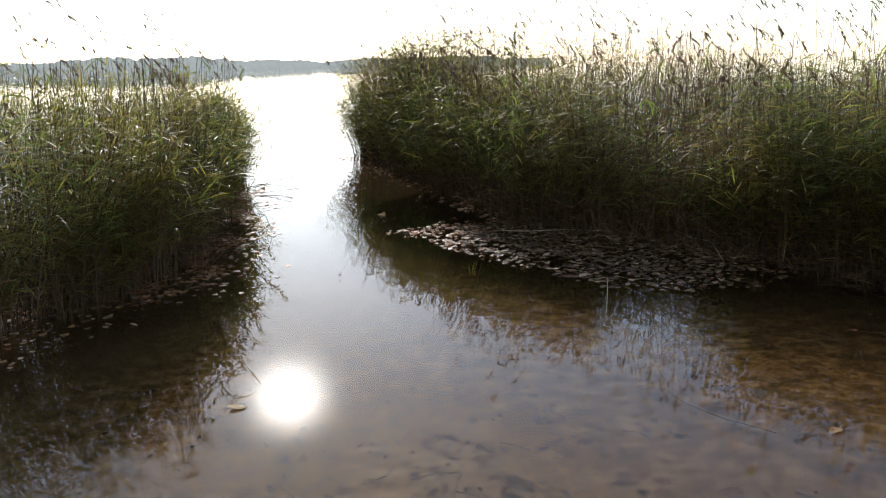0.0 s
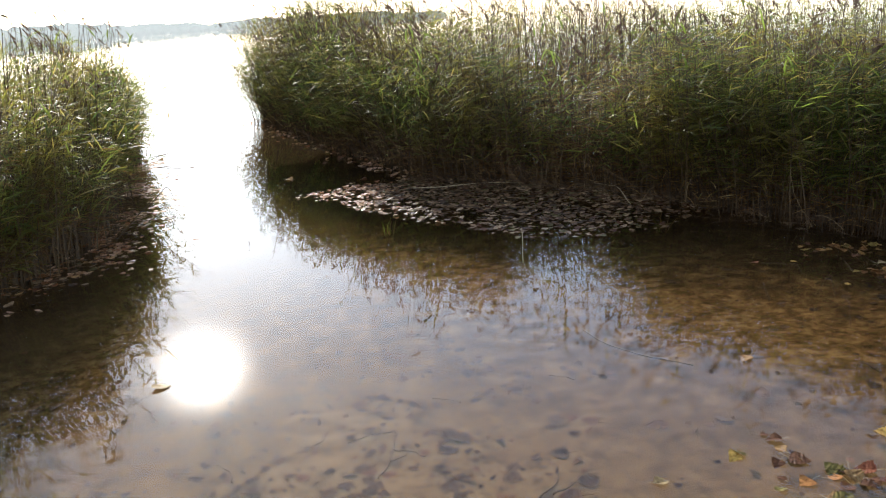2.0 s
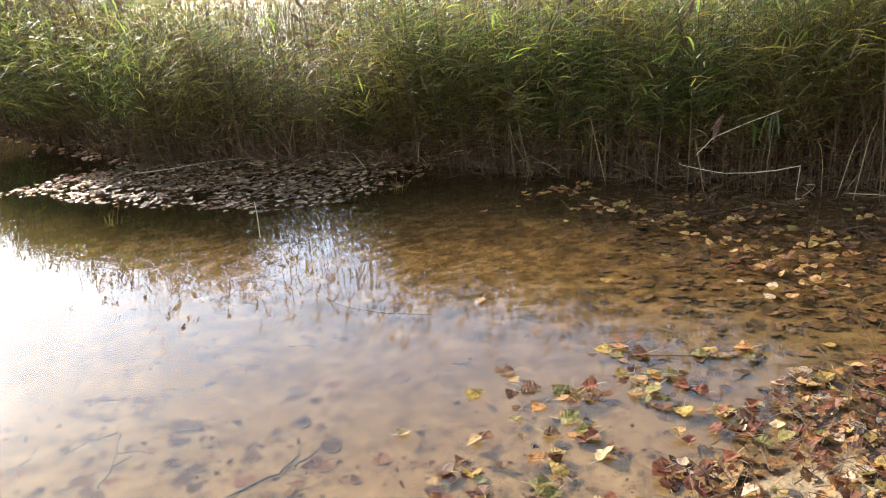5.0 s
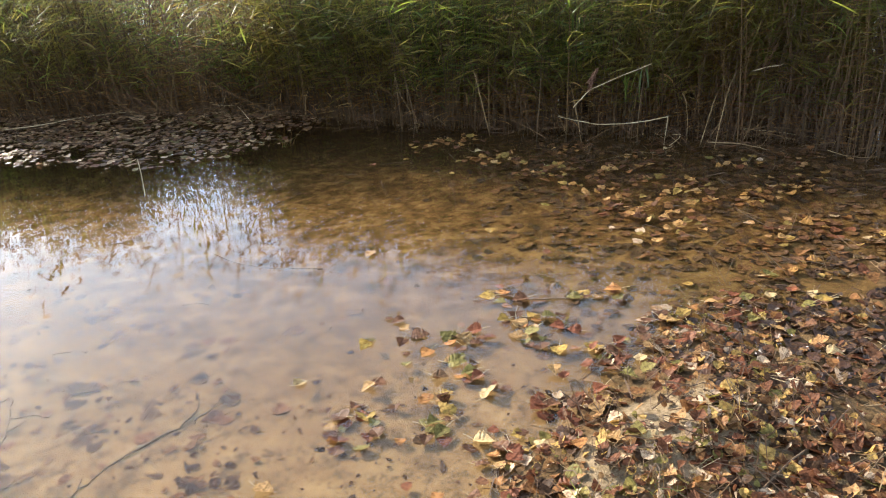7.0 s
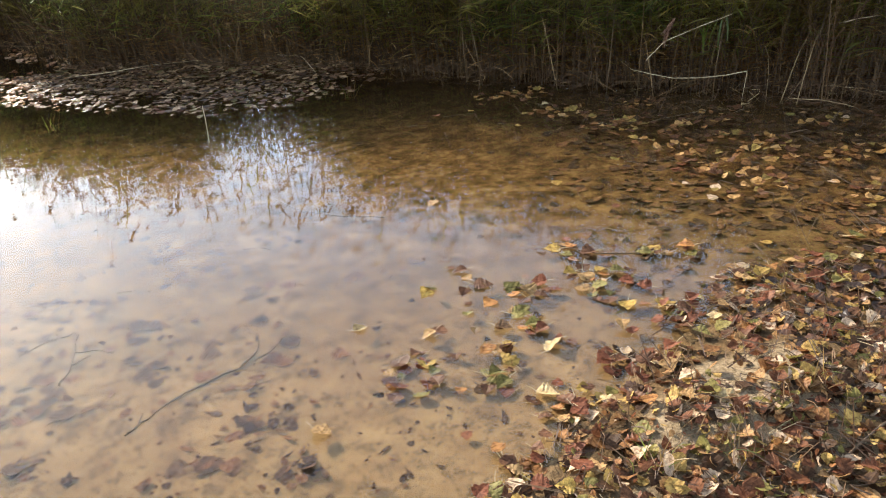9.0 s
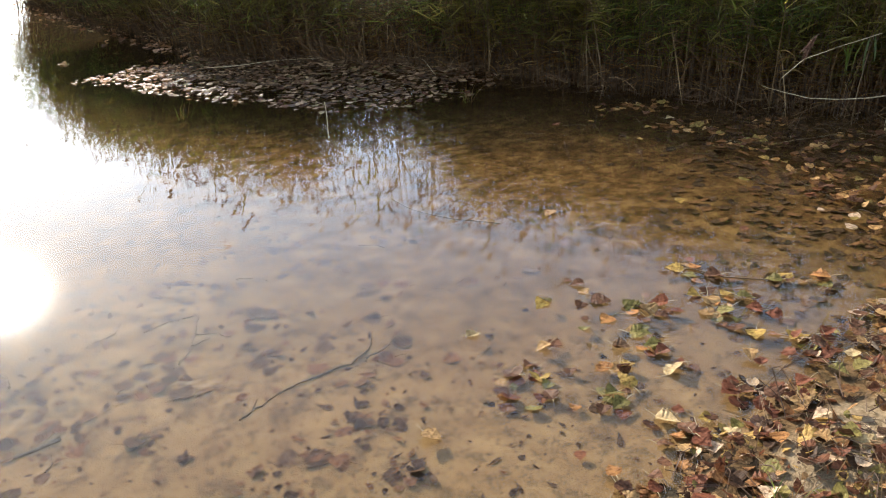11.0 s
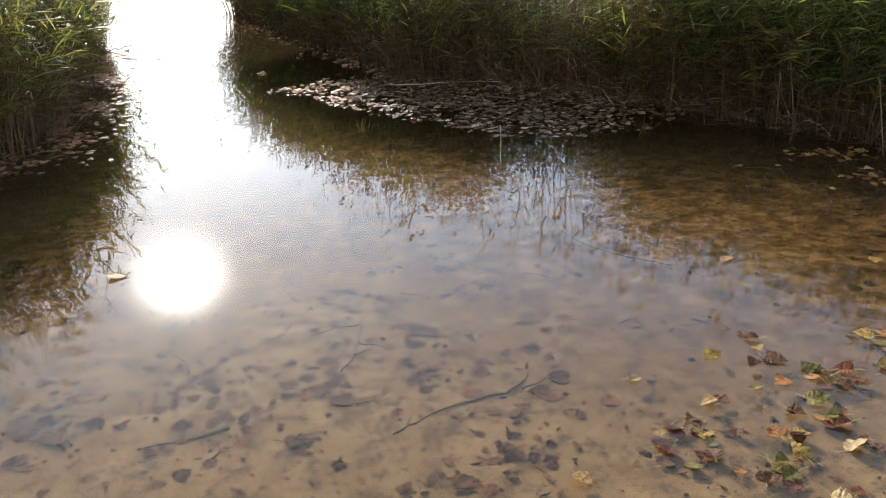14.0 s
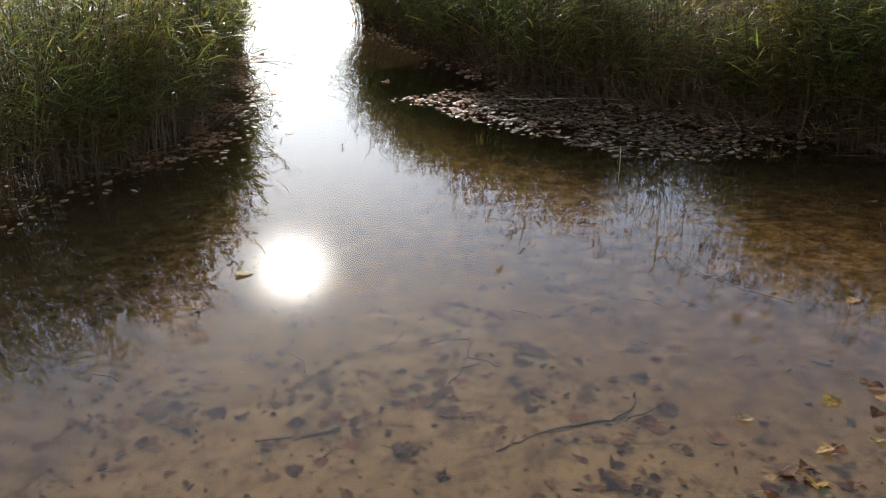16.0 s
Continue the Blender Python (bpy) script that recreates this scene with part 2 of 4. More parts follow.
STALK = bark_material("leaf_stalk", (0.22, 0.15, 0.07), (0.50, 0.40, 0.24), 0.6)
SLANT = bark_material("slanting_cane", (0.16, 0.10, 0.05), (0.34, 0.24, 0.13), 0.7)
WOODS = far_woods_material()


# ---- helpers for meshes ----
def mesh_of(name, verts, faces, mats, index=None, smooth=False):
    me = bpy.data.meshes.new(name)
    me.from_pydata([tuple(v) for v in verts], [], [tuple(f) for f in faces])
    for mt in mats:
        me.materials.append(mt)
    if index is not None:
        me.polygons.foreach_set("material_index", np.asarray(index, dtype=np.int32))
    if smooth:
        me.polygons.foreach_set("use_smooth", np.ones(len(me.polygons), dtype=bool))
    me.update()
    return me


def quick_mesh(name, verts, tris, mats, index, smooth=False):
    """A large triangle mesh from arrays."""
    me = bpy.data.meshes.new(name)
    nv, nf = len(verts), len(tris)
    me.vertices.add(nv)
    me.vertices.foreach_set("co", np.asarray(verts, dtype=np.float32).ravel())
    me.loops.add(nf * 3)
    me.loops.foreach_set("vertex_index", np.asarray(tris, dtype=np.int32).ravel())
    me.polygons.add(nf)
    me.polygons.foreach_set("loop_start", np.arange(0, nf * 3, 3, dtype=np.int32))
    for mt in mats:
        me.materials.append(mt)
    me.polygons.foreach_set("material_index", np.asarray(index, dtype=np.int32))
    me.polygons.foreach_set("use_smooth", np.full(nf, smooth, dtype=bool))
    me.update(calc_edges=True)
    me.validate()
    return me


def part(name, me, parent, label=""):
    ob = new(name, me)
    ob.parent = parent
    return tagged(ob, label)


def tube(points, radii, sides=6):
    """Verts and faces of a tapered tube along points."""
    verts, faces = [], []
    pts = [Vector(p) for p in points]
    for i, p in enumerate(pts):
        d = (pts[min(i + 1, len(pts) - 1)] - pts[max(i - 1, 0)]).normalized()
        a = d.orthogonal().normalized()
        b = d.cross(a)
        for k in range(sides):
            w = 2 * math.pi * k / sides
            verts.append(p + (a * math.cos(w) + b * math.sin(w)) * radii[i])
    for i in range(len(pts) - 1):
        for k in range(sides):
            faces.append((i * sides + k, i * sides + (k + 1) % sides, (i + 1) * sides + (k + 1) % sides, (i + 1) * sides + k))
    faces.append(tuple(reversed(range(sides))))
    faces.append(tuple(range((len(pts) - 1) * sides, len(pts) * sides)))
    return verts, faces


def smooth_line(points, steps=6, wobble=0.0, seed=0):
    """More points along a line, with a little unevenness."""
    rng = np.random.default_rng(seed)
    p = np.array(points, float)
    u = np.linspace(0, len(p) - 1, steps * (len(p) - 1) + 1)
    q = np.stack([np.interp(u, range(len(p)), p[:, k]) for k in range(3)], 1)
    q[1:-1] = (q[:-2] + 2 * q[1:-1] + q[2:]) / 4
    drift = rng.normal(0, wobble, q[1:-1].shape)
    for _ in range(2):
        drift[1:-1] = (drift[:-2] + drift[1:-1] + drift[2:]) / 3
    q[1:-1] += drift
    return q


# ---- ground: one sheet from the bank under the lake to the far shore ----
RIGHT_EDGE = np.array([(-1.45, 14.6), (-0.6, 12.0), (0.1, 10.0), (0.75, 8.1), (1.5, 7.45), (2.4, 6.75), (2.95, 6.1),
                       (3.45, 5.2), (3.95, 4.4), (4.45, 3.75), (4.75, 3.0), (4.9, 2.4)])
LEFT_EDGE = np.array([(-3.2, 12.3), (-2.87, 10.6), (-2.5, 8.6), (-2.3, 7.2), (-2.2, 6.3), (-2.4, 5.6), (-2.68, 5.1),
                      (-3.0, 4.6), (-3.4, 4.1), (-3.9, 3.5)])

LITTER_EDGE = np.array([(0.75, 1.32), (1.0, 1.46), (1.2, 1.52), (1.37, 1.56), (1.62, 1.74), (1.84, 1.84), (2.21, 1.86), (2.6, 1.78), (3.2, 1.75), (4.0, 1.9), (4.8, 2.5)])


def bank_distance(x, y):
    return -0.17 * (x - 1.2) + 0.985 * (y - 1.2)


def waves(x, y, s, seed):
    return (np.sin(x * s * 1.3 + seed) * np.sin(y * s + 2.1 * seed) + 0.6 * np.sin(x * s * 2.7 + y * s * 1.9 + seed * 3.3)
            + 0.35 * np.sin(x * s * 4.9 - y * s * 5.3 + seed * 1.7)) / 1.95


def ground_z(x, y):
    s = bank_distance(x, y)
    z = np.where(s > 0, -0.003 - 0.020 * s, -0.03 * s)
    z = np.where(s > 1.8, -0.039 - 0.055 * (s - 1.8), z)
    z = np.maximum(z, -2.5) + 0.008 * waves(x, y, 2.4, 1.0) + 0.005 * waves(x, y, 7.0, 2.0) + 0.0025 * waves(x, y, 21.0, 3.0)
    z = z + 0.055 * np.exp(-(((x - 1.72) / 0.42) ** 2 + ((y - 1.27) / 0.20) ** 2))
    bank = np.clip((np.interp(x, LITTER_EDGE[:, 0], LITTER_EDGE[:, 1]) - y - 0.06) / 0.25, 0, 1) * np.clip((x - 0.5) / 0.4, 0, 1)
    z = np.where(s < 0.9, np.maximum(z, (z + 0.024 * np.clip((2.5 - x) / 0.5, 0, 1)) * bank + z * (1 - bank)), z)
    z = np.where(s < -3, 0.09 + 0.03 * (-s - 3), z)
    # beds of the reeds stand a little higher
    foot = np.interp(y, RIGHT_EDGE[::-1, 1], RIGHT_EDGE[::-1, 0])
    inside = np.clip((x - foot - 0.2) / 1.5, 0, 1) * np.clip((14.4 - y) / 1.5, 0, 1)
    z = np.where(inside > 0, z * (1 - inside) - 0.03 * inside, z)
    left = np.clip((-2.4 - x) / 1.2, 0, 1) * np.clip((12.5 - y) / 2, 0, 1) * np.clip((y - 1.2) / 1.5, 0, 1)
    z = z * (1 - left) - 0.22 * left
    return z


def axis(fine, lo, hi, grow, end_lo, end_hi):
    a = list(np.arange(lo, hi, fine))
    step = fine
    while a[-1] < end_hi:
        step *= grow
        a.append(a[-1] + step)
    step = fine
    while a[0] > end_lo:
        step *= grow
        a.insert(0, a[0] - step)
    return np.array(a)


def grid_mesh(name, xs, ys, height, mat):
    gx, gy = np.meshgrid(xs, ys)
    v = np.stack([gx, gy, height(gx, gy)], -1).reshape(-1, 3)
    nx, ny = len(xs), len(ys)
    i = (np.arange(ny - 1)[:, None] * nx + np.arange(nx - 1)[None]).ravel()
    tris = np.concatenate([np.stack([i, i + 1, i + nx + 1], 1), np.stack([i, i + nx + 1, i + nx], 1)])
    return quick_mesh(name, v, tris, [mat], np.zeros(len(tris)), True)


gxs = axis(0.04, -1.8, 4.2, 1.09, -1800, 1800)
gys = axis(0.04, 0.7, 4.4, 1.09, -1200, 2400)
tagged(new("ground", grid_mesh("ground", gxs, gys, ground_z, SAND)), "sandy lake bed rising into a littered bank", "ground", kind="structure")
wxs, wys = axis(3, -20, 20, 1.3, -2400, 2400), axis(3, -10, 30, 1.3, -1500, 2600)
tagged(new("water", grid_mesh("water", wxs, wys, lambda x, y: 0 * x, WATER)), "calm clear shallow lake water mirroring the sky", "water", kind="structure")

# ---- far shore ----
rng = np.random.default_rng(5)


def far_woods():
    """Rounded crowns crowded along the far shore, higher on the left hill."""
    verts, tris = [], []
    ico = bmesh.new()
    bmesh.ops.create_icosphere(ico, subdivisions=2, radius=1)
    base = np.array([v.co[:] for v in ico.verts])
    face = np.array([[v.index for v in f.verts] for f in ico.faces])
    ico.free()
    count = 0
    for k in range(850):
        ang = rng.uniform(-0.62, 0.13)
        dist = 700 + rng.uniform(0, 60)
        fade = min(1.0, (0.16 - ang) / 0.1)
        hill = 10.0 * math.exp(-((ang + 0.36) / 0.16) ** 2) + 3.0 * math.exp(-((ang + 0.0) / 0.07) ** 2) + 2 * math.exp(-((ang + 0.10) / 0.02) ** 2)
        top = 4.6 * fade + 0.7 * hill + rng.normal(0, 0.7) + 0.6 * math.sin(ang * 60) + 0.4 * math.sin(ang * 143)
        r = rng.uniform(2.2, 4.2)
        c = np.array([math.sin(ang) * dist, math.cos(ang) * dist, max(top - r, 0.5)])
        bumpy = base * (1 + 0.18 * rng.normal(size=(len(base), 1)))
        verts.append(bumpy * np.array([r * 1.3, r, r]) + c)
        tris.append(face + count)
        count += len(base)
        verts.append(bumpy * np.array([r * 1.6, r, max(top * 0.5, 1.5)]) + np.array([c[0], c[1] - 3, top * 0.25]))
        tris.append(face + count)
        count += len(base)
    tris = np.concatenate(tris)
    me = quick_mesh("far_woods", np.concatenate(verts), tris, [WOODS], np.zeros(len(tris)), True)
    tagged(new("far_woods", me), "blue-green belt of far shore trees, haze painted in as glow", "woods", kind="stuff")


far_woods()


# ---- reeds ----
def reed_arrays(pos, height, lean, seed, leaves=20, wind=(0.5, -0.2), low=0.24, top=0.97, taper=0.72, big=1.0, dry=None):
    """Verts, triangles and material indices of many reeds: curved cane, arching blades, dry blades low down."""
    g = np.random.default_rng(seed)
    n = len(pos)
    V, T, M = [], [], []
    seg = np.linspace(0, 1, 6)
    curve = lean[:, None, :] * (seg[None, :, None] ** 1.7)
    line = np.zeros((n, 6, 3))
    line[:, :, :2] = pos[:, None, :2] + curve * height[:, None, None]
    line[:, :, 2] = pos[:, None, 2] + seg[None] * height[:, None] * (1 - 0.12 * np.hypot(lean[:, 0], lean[:, 1])[:, None])
    rad = 0.0034 * (1 - taper * seg)[None] * g.uniform(0.8, 1.35, n)[:, None]
    ang = np.arange(3) * 2.094
    ring = line[:, :, None, :] + rad[:, :, None, None] * np.stack([np.cos(ang), np.sin(ang), 0 * ang], -1)[None, None]
    V.append(ring.reshape(-1, 3))
    tri = []
    for i in range(5):
        for k in range(3):
            a, b = i * 3 + k, i * 3 + (k + 1) % 3
            tri += [(a, b, b + 3), (a, b + 3, a + 3)]
    tri = np.array(tri)
    T.append((np.arange(n)[:, None, None] * 18 + tri[None]).reshape(-1, 3))
    M.append(np.full(n * len(tri), 0))
    base = n * 18
    # blades
    m = n * leaves
    who = np.repeat(np.arange(n), leaves)
    first = np.clip(g.normal(low, 0.09, n), 0.04, 0.5)[:, None]
    frac = (first + (top - first) * np.linspace(0, 1, leaves)[None]).ravel() + g.uniform(-0.05, 0.05, m)
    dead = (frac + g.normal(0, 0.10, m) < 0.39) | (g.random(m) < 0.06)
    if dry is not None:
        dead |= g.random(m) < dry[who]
    frac = np.clip(frac, 0.1, 0.99)
    u = frac * 5
    i0 = np.minimum(u.astype(int), 4)
    w = (u - i0)[:, None]
    root = line[who, i0] * (1 - w) + line[who, i0 + 1] * w
    # blades of neighbouring reeds stream the same way, a few turn back
    stream = math.atan2(wind[1], wind[0]) + 0.9 * waves(pos[:, 0], pos[:, 1], 2.1, 4.0)
    az = stream[who] + g.normal(0, 0.7, m) + np.where(g.random(m) < 0.27, np.pi, 0)
    d = np.stack([np.cos(az), np.sin(az)], -1)
    d /= np.linalg.norm(d, axis=1, keepdims=True)
    length = big * g.uniform(0.10, 0.27, m) * np.where(frac > 0.9, 0.8, 1.0) * np.where(dead, 0.75, 1)
    up0 = np.radians(g.uniform(2, 52, m)) * np.where(dead, 0.3, 1)
    droop = np.radians(52 * g.random(m) ** 1.7 + 4) * np.where(dead, 1.1, 1)
    width = big * g.uniform(0.0024, 0.0060, m) * np.where(dead, 0.7, 1)
    st = np.linspace(0, 1, 5)
    el = up0[:, None] - droop[:, None] * st[None] ** 1.2
    step = length[:, None] / 4
    dx = np.cumsum(np.cos(el) * step, 1) - np.cos(el[:, :1]) * step
    dz = np.cumsum(np.sin(el) * step, 1) - np.sin(el[:, :1]) * step
    mid = root[:, None, :] + np.concatenate([d[:, None, :] * dx[..., None], dz[..., None]], -1)
    side = np.stack([-d[:, 1], d[:, 0], g.normal(0, 0.5, m)], -1)
    side /= np.linalg.norm(side, axis=1, keepdims=True)
    prof = np.array([0.35, 1.0, 0.95, 0.6, 0.0])
    left = mid + side[:, None] * (width[:, None] * prof[None])[..., None]
    right = mid - side[:, None] * (width[:, None] * prof[None])[..., None]
    pts = np.concatenate([np.stack([left[:, :4], right[:, :4]], 2).reshape(m, 8, 3), mid[:, 4:5]], 1)
    V.append(pts.reshape(-1, 3))
    bt = []
    for i in range(3):
        a = 2 * i
        bt += [(a, a + 1, a + 3), (a, a + 3, a + 2)]
    bt.append((6, 7, 8))
    bt = np.array(bt)
    T.append((base + np.arange(m)[:, None, None] * 9 + bt[None]).reshape(-1, 3))
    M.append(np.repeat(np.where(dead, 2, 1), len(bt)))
    return np.concatenate(V), np.concatenate(T), np.concatenate(M), line


def plume_arrays(tip, way, seed, strands=16):
    """A drooping feathery head at each tip."""
    g = np.random.default_rng(seed)
    n = len(tip)
    who = np.repeat(np.arange(n), strands)
    m = len(who)
    along = g.uniform(0, 1, m)
    size = np.repeat(g.uniform(0.07, 0.15, n), strands)
    dirv = way[who] + g.normal(0, 0.25, (m, 2))
    root = tip[who] + np.concatenate([way[who] * (along * size * 0.6)[:, None], (-0.75 * along ** 1.5 * size)[:, None]], 1)
    ln = size * g.uniform(0.35, 0.7, m)
    end = root + np.concatenate([dirv * (ln * 0.7)[:, None], (-ln * g.uniform(0.4, 1.1, m))[:, None]], 1)
    mid = (root + end) / 2
    mid[:, 2] += ln * 0.12
    off = g.normal(0, 1, (m, 3))
    off = off / np.linalg.norm(off, axis=1, keepdims=True) * 0.0045
    V = np.stack([root, mid + off, mid - off, end], 1).reshape(-1, 3)
    t = np.array([(0, 1, 2), (1, 3, 2)])
    T = (np.arange(m)[:, None, None] * 4 + t[None]).reshape(-1, 3)
    return V, T, np.full(len(T), 3)


def along_edge(edge, u):
    seg = np.hypot(*np.diff(edge, axis=0).T)
    s = np.concatenate([[0], np.cumsum(seg)])
    return np.stack([np.interp(u * s[-1], s, edge[:, k]) for k in range(2)], -1)


def reed_bed(name, label, edge, inward, count, deep, height_at, seed, outlean, dip=lambda p: 0 * p[:, 0], tall=0.06, low=0.22, young=500, span=1.0, thin=lambda u, p: 0 * u, dry=lambda p: 0 * p[:, 0]):
    g = np.random.default_rng(seed)
    u = g.random(count)
    front = along_edge(edge, u)
    v = np.where(g.random(count) < 0.5, g.exponential(0.45, count), g.uniform(0, deep, count))
    v = np.minimum(v, deep)
    inw = np.array(inward(u)).T
    inw = inw / np.linalg.norm(inw, axis=1, keepdims=True)
    p = front + inw * (v - 0.05)[:, None] + g.normal(0, 0.10, (count, 2))
    keep = ((waves(p[:, 0], p[:, 1], 3.1, seed) > -0.30) | (v > 1.2) | ((u < 0.35) & (inw[:, 0] > 0))) & (g.random(count) > thin(u, p))
    p, v, inw, u = p[keep], v[keep], inw[keep], u[keep]
    n = len(p)
    h = height_at(p, v, u) * (1.06 - 0.42 * g.random(n) ** 1.6) * (1 - 0.30 * np.exp(-v / 0.25)) + 0.20 * waves(p[:, 0], p[:, 1], 1.9, seed + 1)
    h = h * (1 - dip(p) * np.clip((11.0 - np.hypot(p[:, 0], p[:, 1])) / 2.5, 0, 1))
    spear = g.random(n) < tall
    h = np.where(spear, np.maximum(h, 1.45) * g.uniform(1.08, 1.55, n), h)
    h = np.where(spear & (v < 0.5), h * 0.85, h)
    lean = g.normal(0, 0.13, (n, 2)) - inw * (outlean(u) * np.exp(-v / 0.5))[:, None] + np.array([0.05, -0.02])
    lean += 0.16 * np.stack([waves(p[:, 0], p[:, 1], 1.9, seed + 5), waves(p[:, 0], p[:, 1], 1.9, seed + 6)], 1)
    lean = np.where(spear[:, None], lean * 0.5, lean)
    pos = np.concatenate([p, np.full((n, 1), -0.06)], 1)
    a = ~spear
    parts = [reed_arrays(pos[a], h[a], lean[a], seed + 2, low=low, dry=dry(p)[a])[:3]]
    # young short reeds arching out in front
    k = young
    fu = g.random(k) * span
    fp = along_edge(edge, fu)
    fi = np.array(inward(fu)).T
    fi = fi / np.linalg.norm(fi, axis=1, keepdims=True)
    fp = fp + fi * g.uniform(-0.08, 0.35, k)[:, None] + g.normal(0, 0.06, (k, 2))
    fp = fp[(waves(fp[:, 0], fp[:, 1], 2.2, seed + 9) > -0.05) & (dip(fp) < 0.3)]
    k = len(fp)
    fl = g.normal(0, 0.22, (k, 2)) - 0.30 * fi[:k]
    parts.append(reed_arrays(np.column_stack([fp, np.full(k, -0.06)]), g.uniform(0.45, 1.15, k), fl, seed + 8, leaves=12, low=0.30, big=1.1)[:3])
    sv, stt, sm, line = reed_arrays(pos[spear], h[spear], lean[spear], seed + 3, leaves=8, low=0.22, top=0.70, taper=0.45)
    parts.append((sv, stt, sm))
    way = g.normal(0, 1, (int(spear.sum()), 2)) * 0.45 + np.array([0.8, 0.0])
    way /= np.linalg.norm(way, axis=1, keepdims=True)
    parts.append(plume_arrays(line[:, -1], way, seed + 4))
    base, V, T, M = 0, [], [], []
    for pv, pt, pm in parts:
        V.append(pv), T.append(pt + base), M.append(pm)
        base += len(pv)
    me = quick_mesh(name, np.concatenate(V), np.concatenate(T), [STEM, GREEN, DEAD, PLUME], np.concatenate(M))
    return tagged(new(name, me), label, "reeds", kind="stuff")


def clearing(p):
    """The thin lane in the reeds behind the mat of leaves, running away from the bank."""
    side = np.arctan2(p[:, 0], p[:, 1])
    return np.exp(-((side - LANE) / 0.085) ** 4)


LANE = 0.28
reed_bed("reed_bed", "dense green and brown common reeds standing in shallow water", RIGHT_EDGE,
         lambda u: (0.95 - 0.25 * u, 0.25 + 0.5 * u), 12800, 6.5,
         lambda p, v, u: (1.58 + 0.95 * np.exp(-(u / 0.22) ** 2)) * (1 - 0.36 * np.exp(-(u / 0.09) ** 2 - v / 0.7)) + 0.03 * np.clip((u - 0.25) / 0.15, 0, 1) * (1 - np.exp(-((u - 0.6) / 0.1) ** 2)), 11, lambda u: 0.22 + 0.40 * np.exp(-(u / 0.05) ** 2), lambda p: 0.32 * clearing(p), tall=0.085, low=0.11, young=3000, thin=lambda u, p: 0.50 * clearing(p) * (np.hypot(p[:, 0], p[:, 1]) < 10.5),
         dry=lambda p: 0.55 * clearing(p) + 0.35 * np.clip(waves(p[:, 0], p[:, 1], 0.9, 3.0), 0, 1))
reed_bed("reed_bed", "dense green reeds with dry brown stalks at the channel's edge", LEFT_EDGE,
         lambda u: (-1.0 + 0 * u, 0.15 + 0.2 * u), 4300, 4.2,
         lambda p, v, u: 1.62 + 0 * u, 31, lambda u: 0.10 + 0 * u, low=0.14, tall=0.06, young=1600, thin=lambda u, p: 0.40 * np.clip((u - 0.62) / 0.15, 0, 1))

reed_bed("reed_bed", "tall dark green reeds at the end of the bank", np.array([(4.55, 3.95), (4.75, 3.3), (4.95, 2.4), (5.05, 1.4), (5.1, 0.5)]),
         lambda u: (1.0 + 0 * u, 0.1 + 0 * u), 1700, 1.5, lambda p, v, u: 2.35 + 0 * u, 41, lambda u: 0.16 + 0 * u, tall=0.03, low=0.14, young=150)
reed_bed("reed_clump", "reeds arching out over the channel at the bed's tip", RIGHT_EDGE[:3], lambda u: (0.95 + 0 * u, 0.15 + 0 * u), 420, 0.5,
         lambda p, v, u: 1.45 - 0.35 * u, 21, lambda u: 0.62 - 0.35 * u, tall=0.02, low=0.2, young=60)


# ---- dead canes among the reeds ----
def cane_arrays(pos, tip, radius, seed):
    """Bare dead canes, each a slightly bowed thin tube."""
    g = np.random.default_rng(seed)
    n = len(pos)
    t = np.linspace(0, 1, 4)
    line = pos[:, None] * (1 - t)[None, :, None] + tip[:, None] * t[None, :, None]
    bow = g.normal(0, 0.06, (n, 1, 3)) * np.sin(t * np.pi)[None, :, None]
    line = line + bow
    ang = np.arange(3) * 2.094
    ring = line[:, :, None] + (radius[:, None] * (1 - 0.5 * t)[None])[..., None, None] * np.stack([np.cos(ang), np.sin(ang), np.sin(ang + 1)], -1)[None, None]
    tri = []
    for i in range(3):
        for k in range(3):
            a, b = i * 3 + k, i * 3 + (k + 1) % 3
            tri += [(a, b, b + 3), (a, b + 3, a + 3)]
    T = (np.arange(n)[:, None, None] * 12 + np.array(tri)[None]).reshape(-1, 3)
    return ring.reshape(-1, 3), T


def dead_canes(edge, inward, count, seed, label):
    g = np.random.default_rng(seed)
    p = along_edge(edge, g.random(count)) + np.array(inward) * g.exponential(0.22, count)[:, None] + g.normal(0, 0.08, (count, 2))
    pos = np.concatenate([p, np.full((count, 1), -0.05)], 1)
    az = g.uniform(0, 2 * np.pi, count)
    slant = np.abs(g.normal(0, 0.5, count))
    ln = g.uniform(0.3, 1.1, count)
    tip = pos + np.stack([np.cos(az) * np.sin(slant) * ln, np.sin(az) * np.sin(slant) * ln, np.cos(slant) * ln], 1)
    v, t = cane_arrays(pos, tip, g.uniform(0.0013, 0.0032, count), seed)
    me = quick_mesh("dead_canes", v, t, [DEADCANE], np.zeros(len(t)))
    tagged(new("dead_canes", me), label, "reeds", kind="stuff")


DEADCANE = blade_material("dead_cane", [(0.0, (0.045, 0.021, 0.010)), (0.72, (0.11, 0.054, 0.024)), (0.94, (0.20, 0.115, 0.05)), (1.0, (0.42, 0.30, 0.16))], 0, 0.6)
dead_canes(RIGHT_EDGE, (0.75, 0.6), 3600, 51, "brown dry broken canes at the foot of the reeds")
dead_canes(LEFT_EDGE, (-0.95, 0.2), 1100, 52, "brown dry canes in dark water at the reeds' foot")


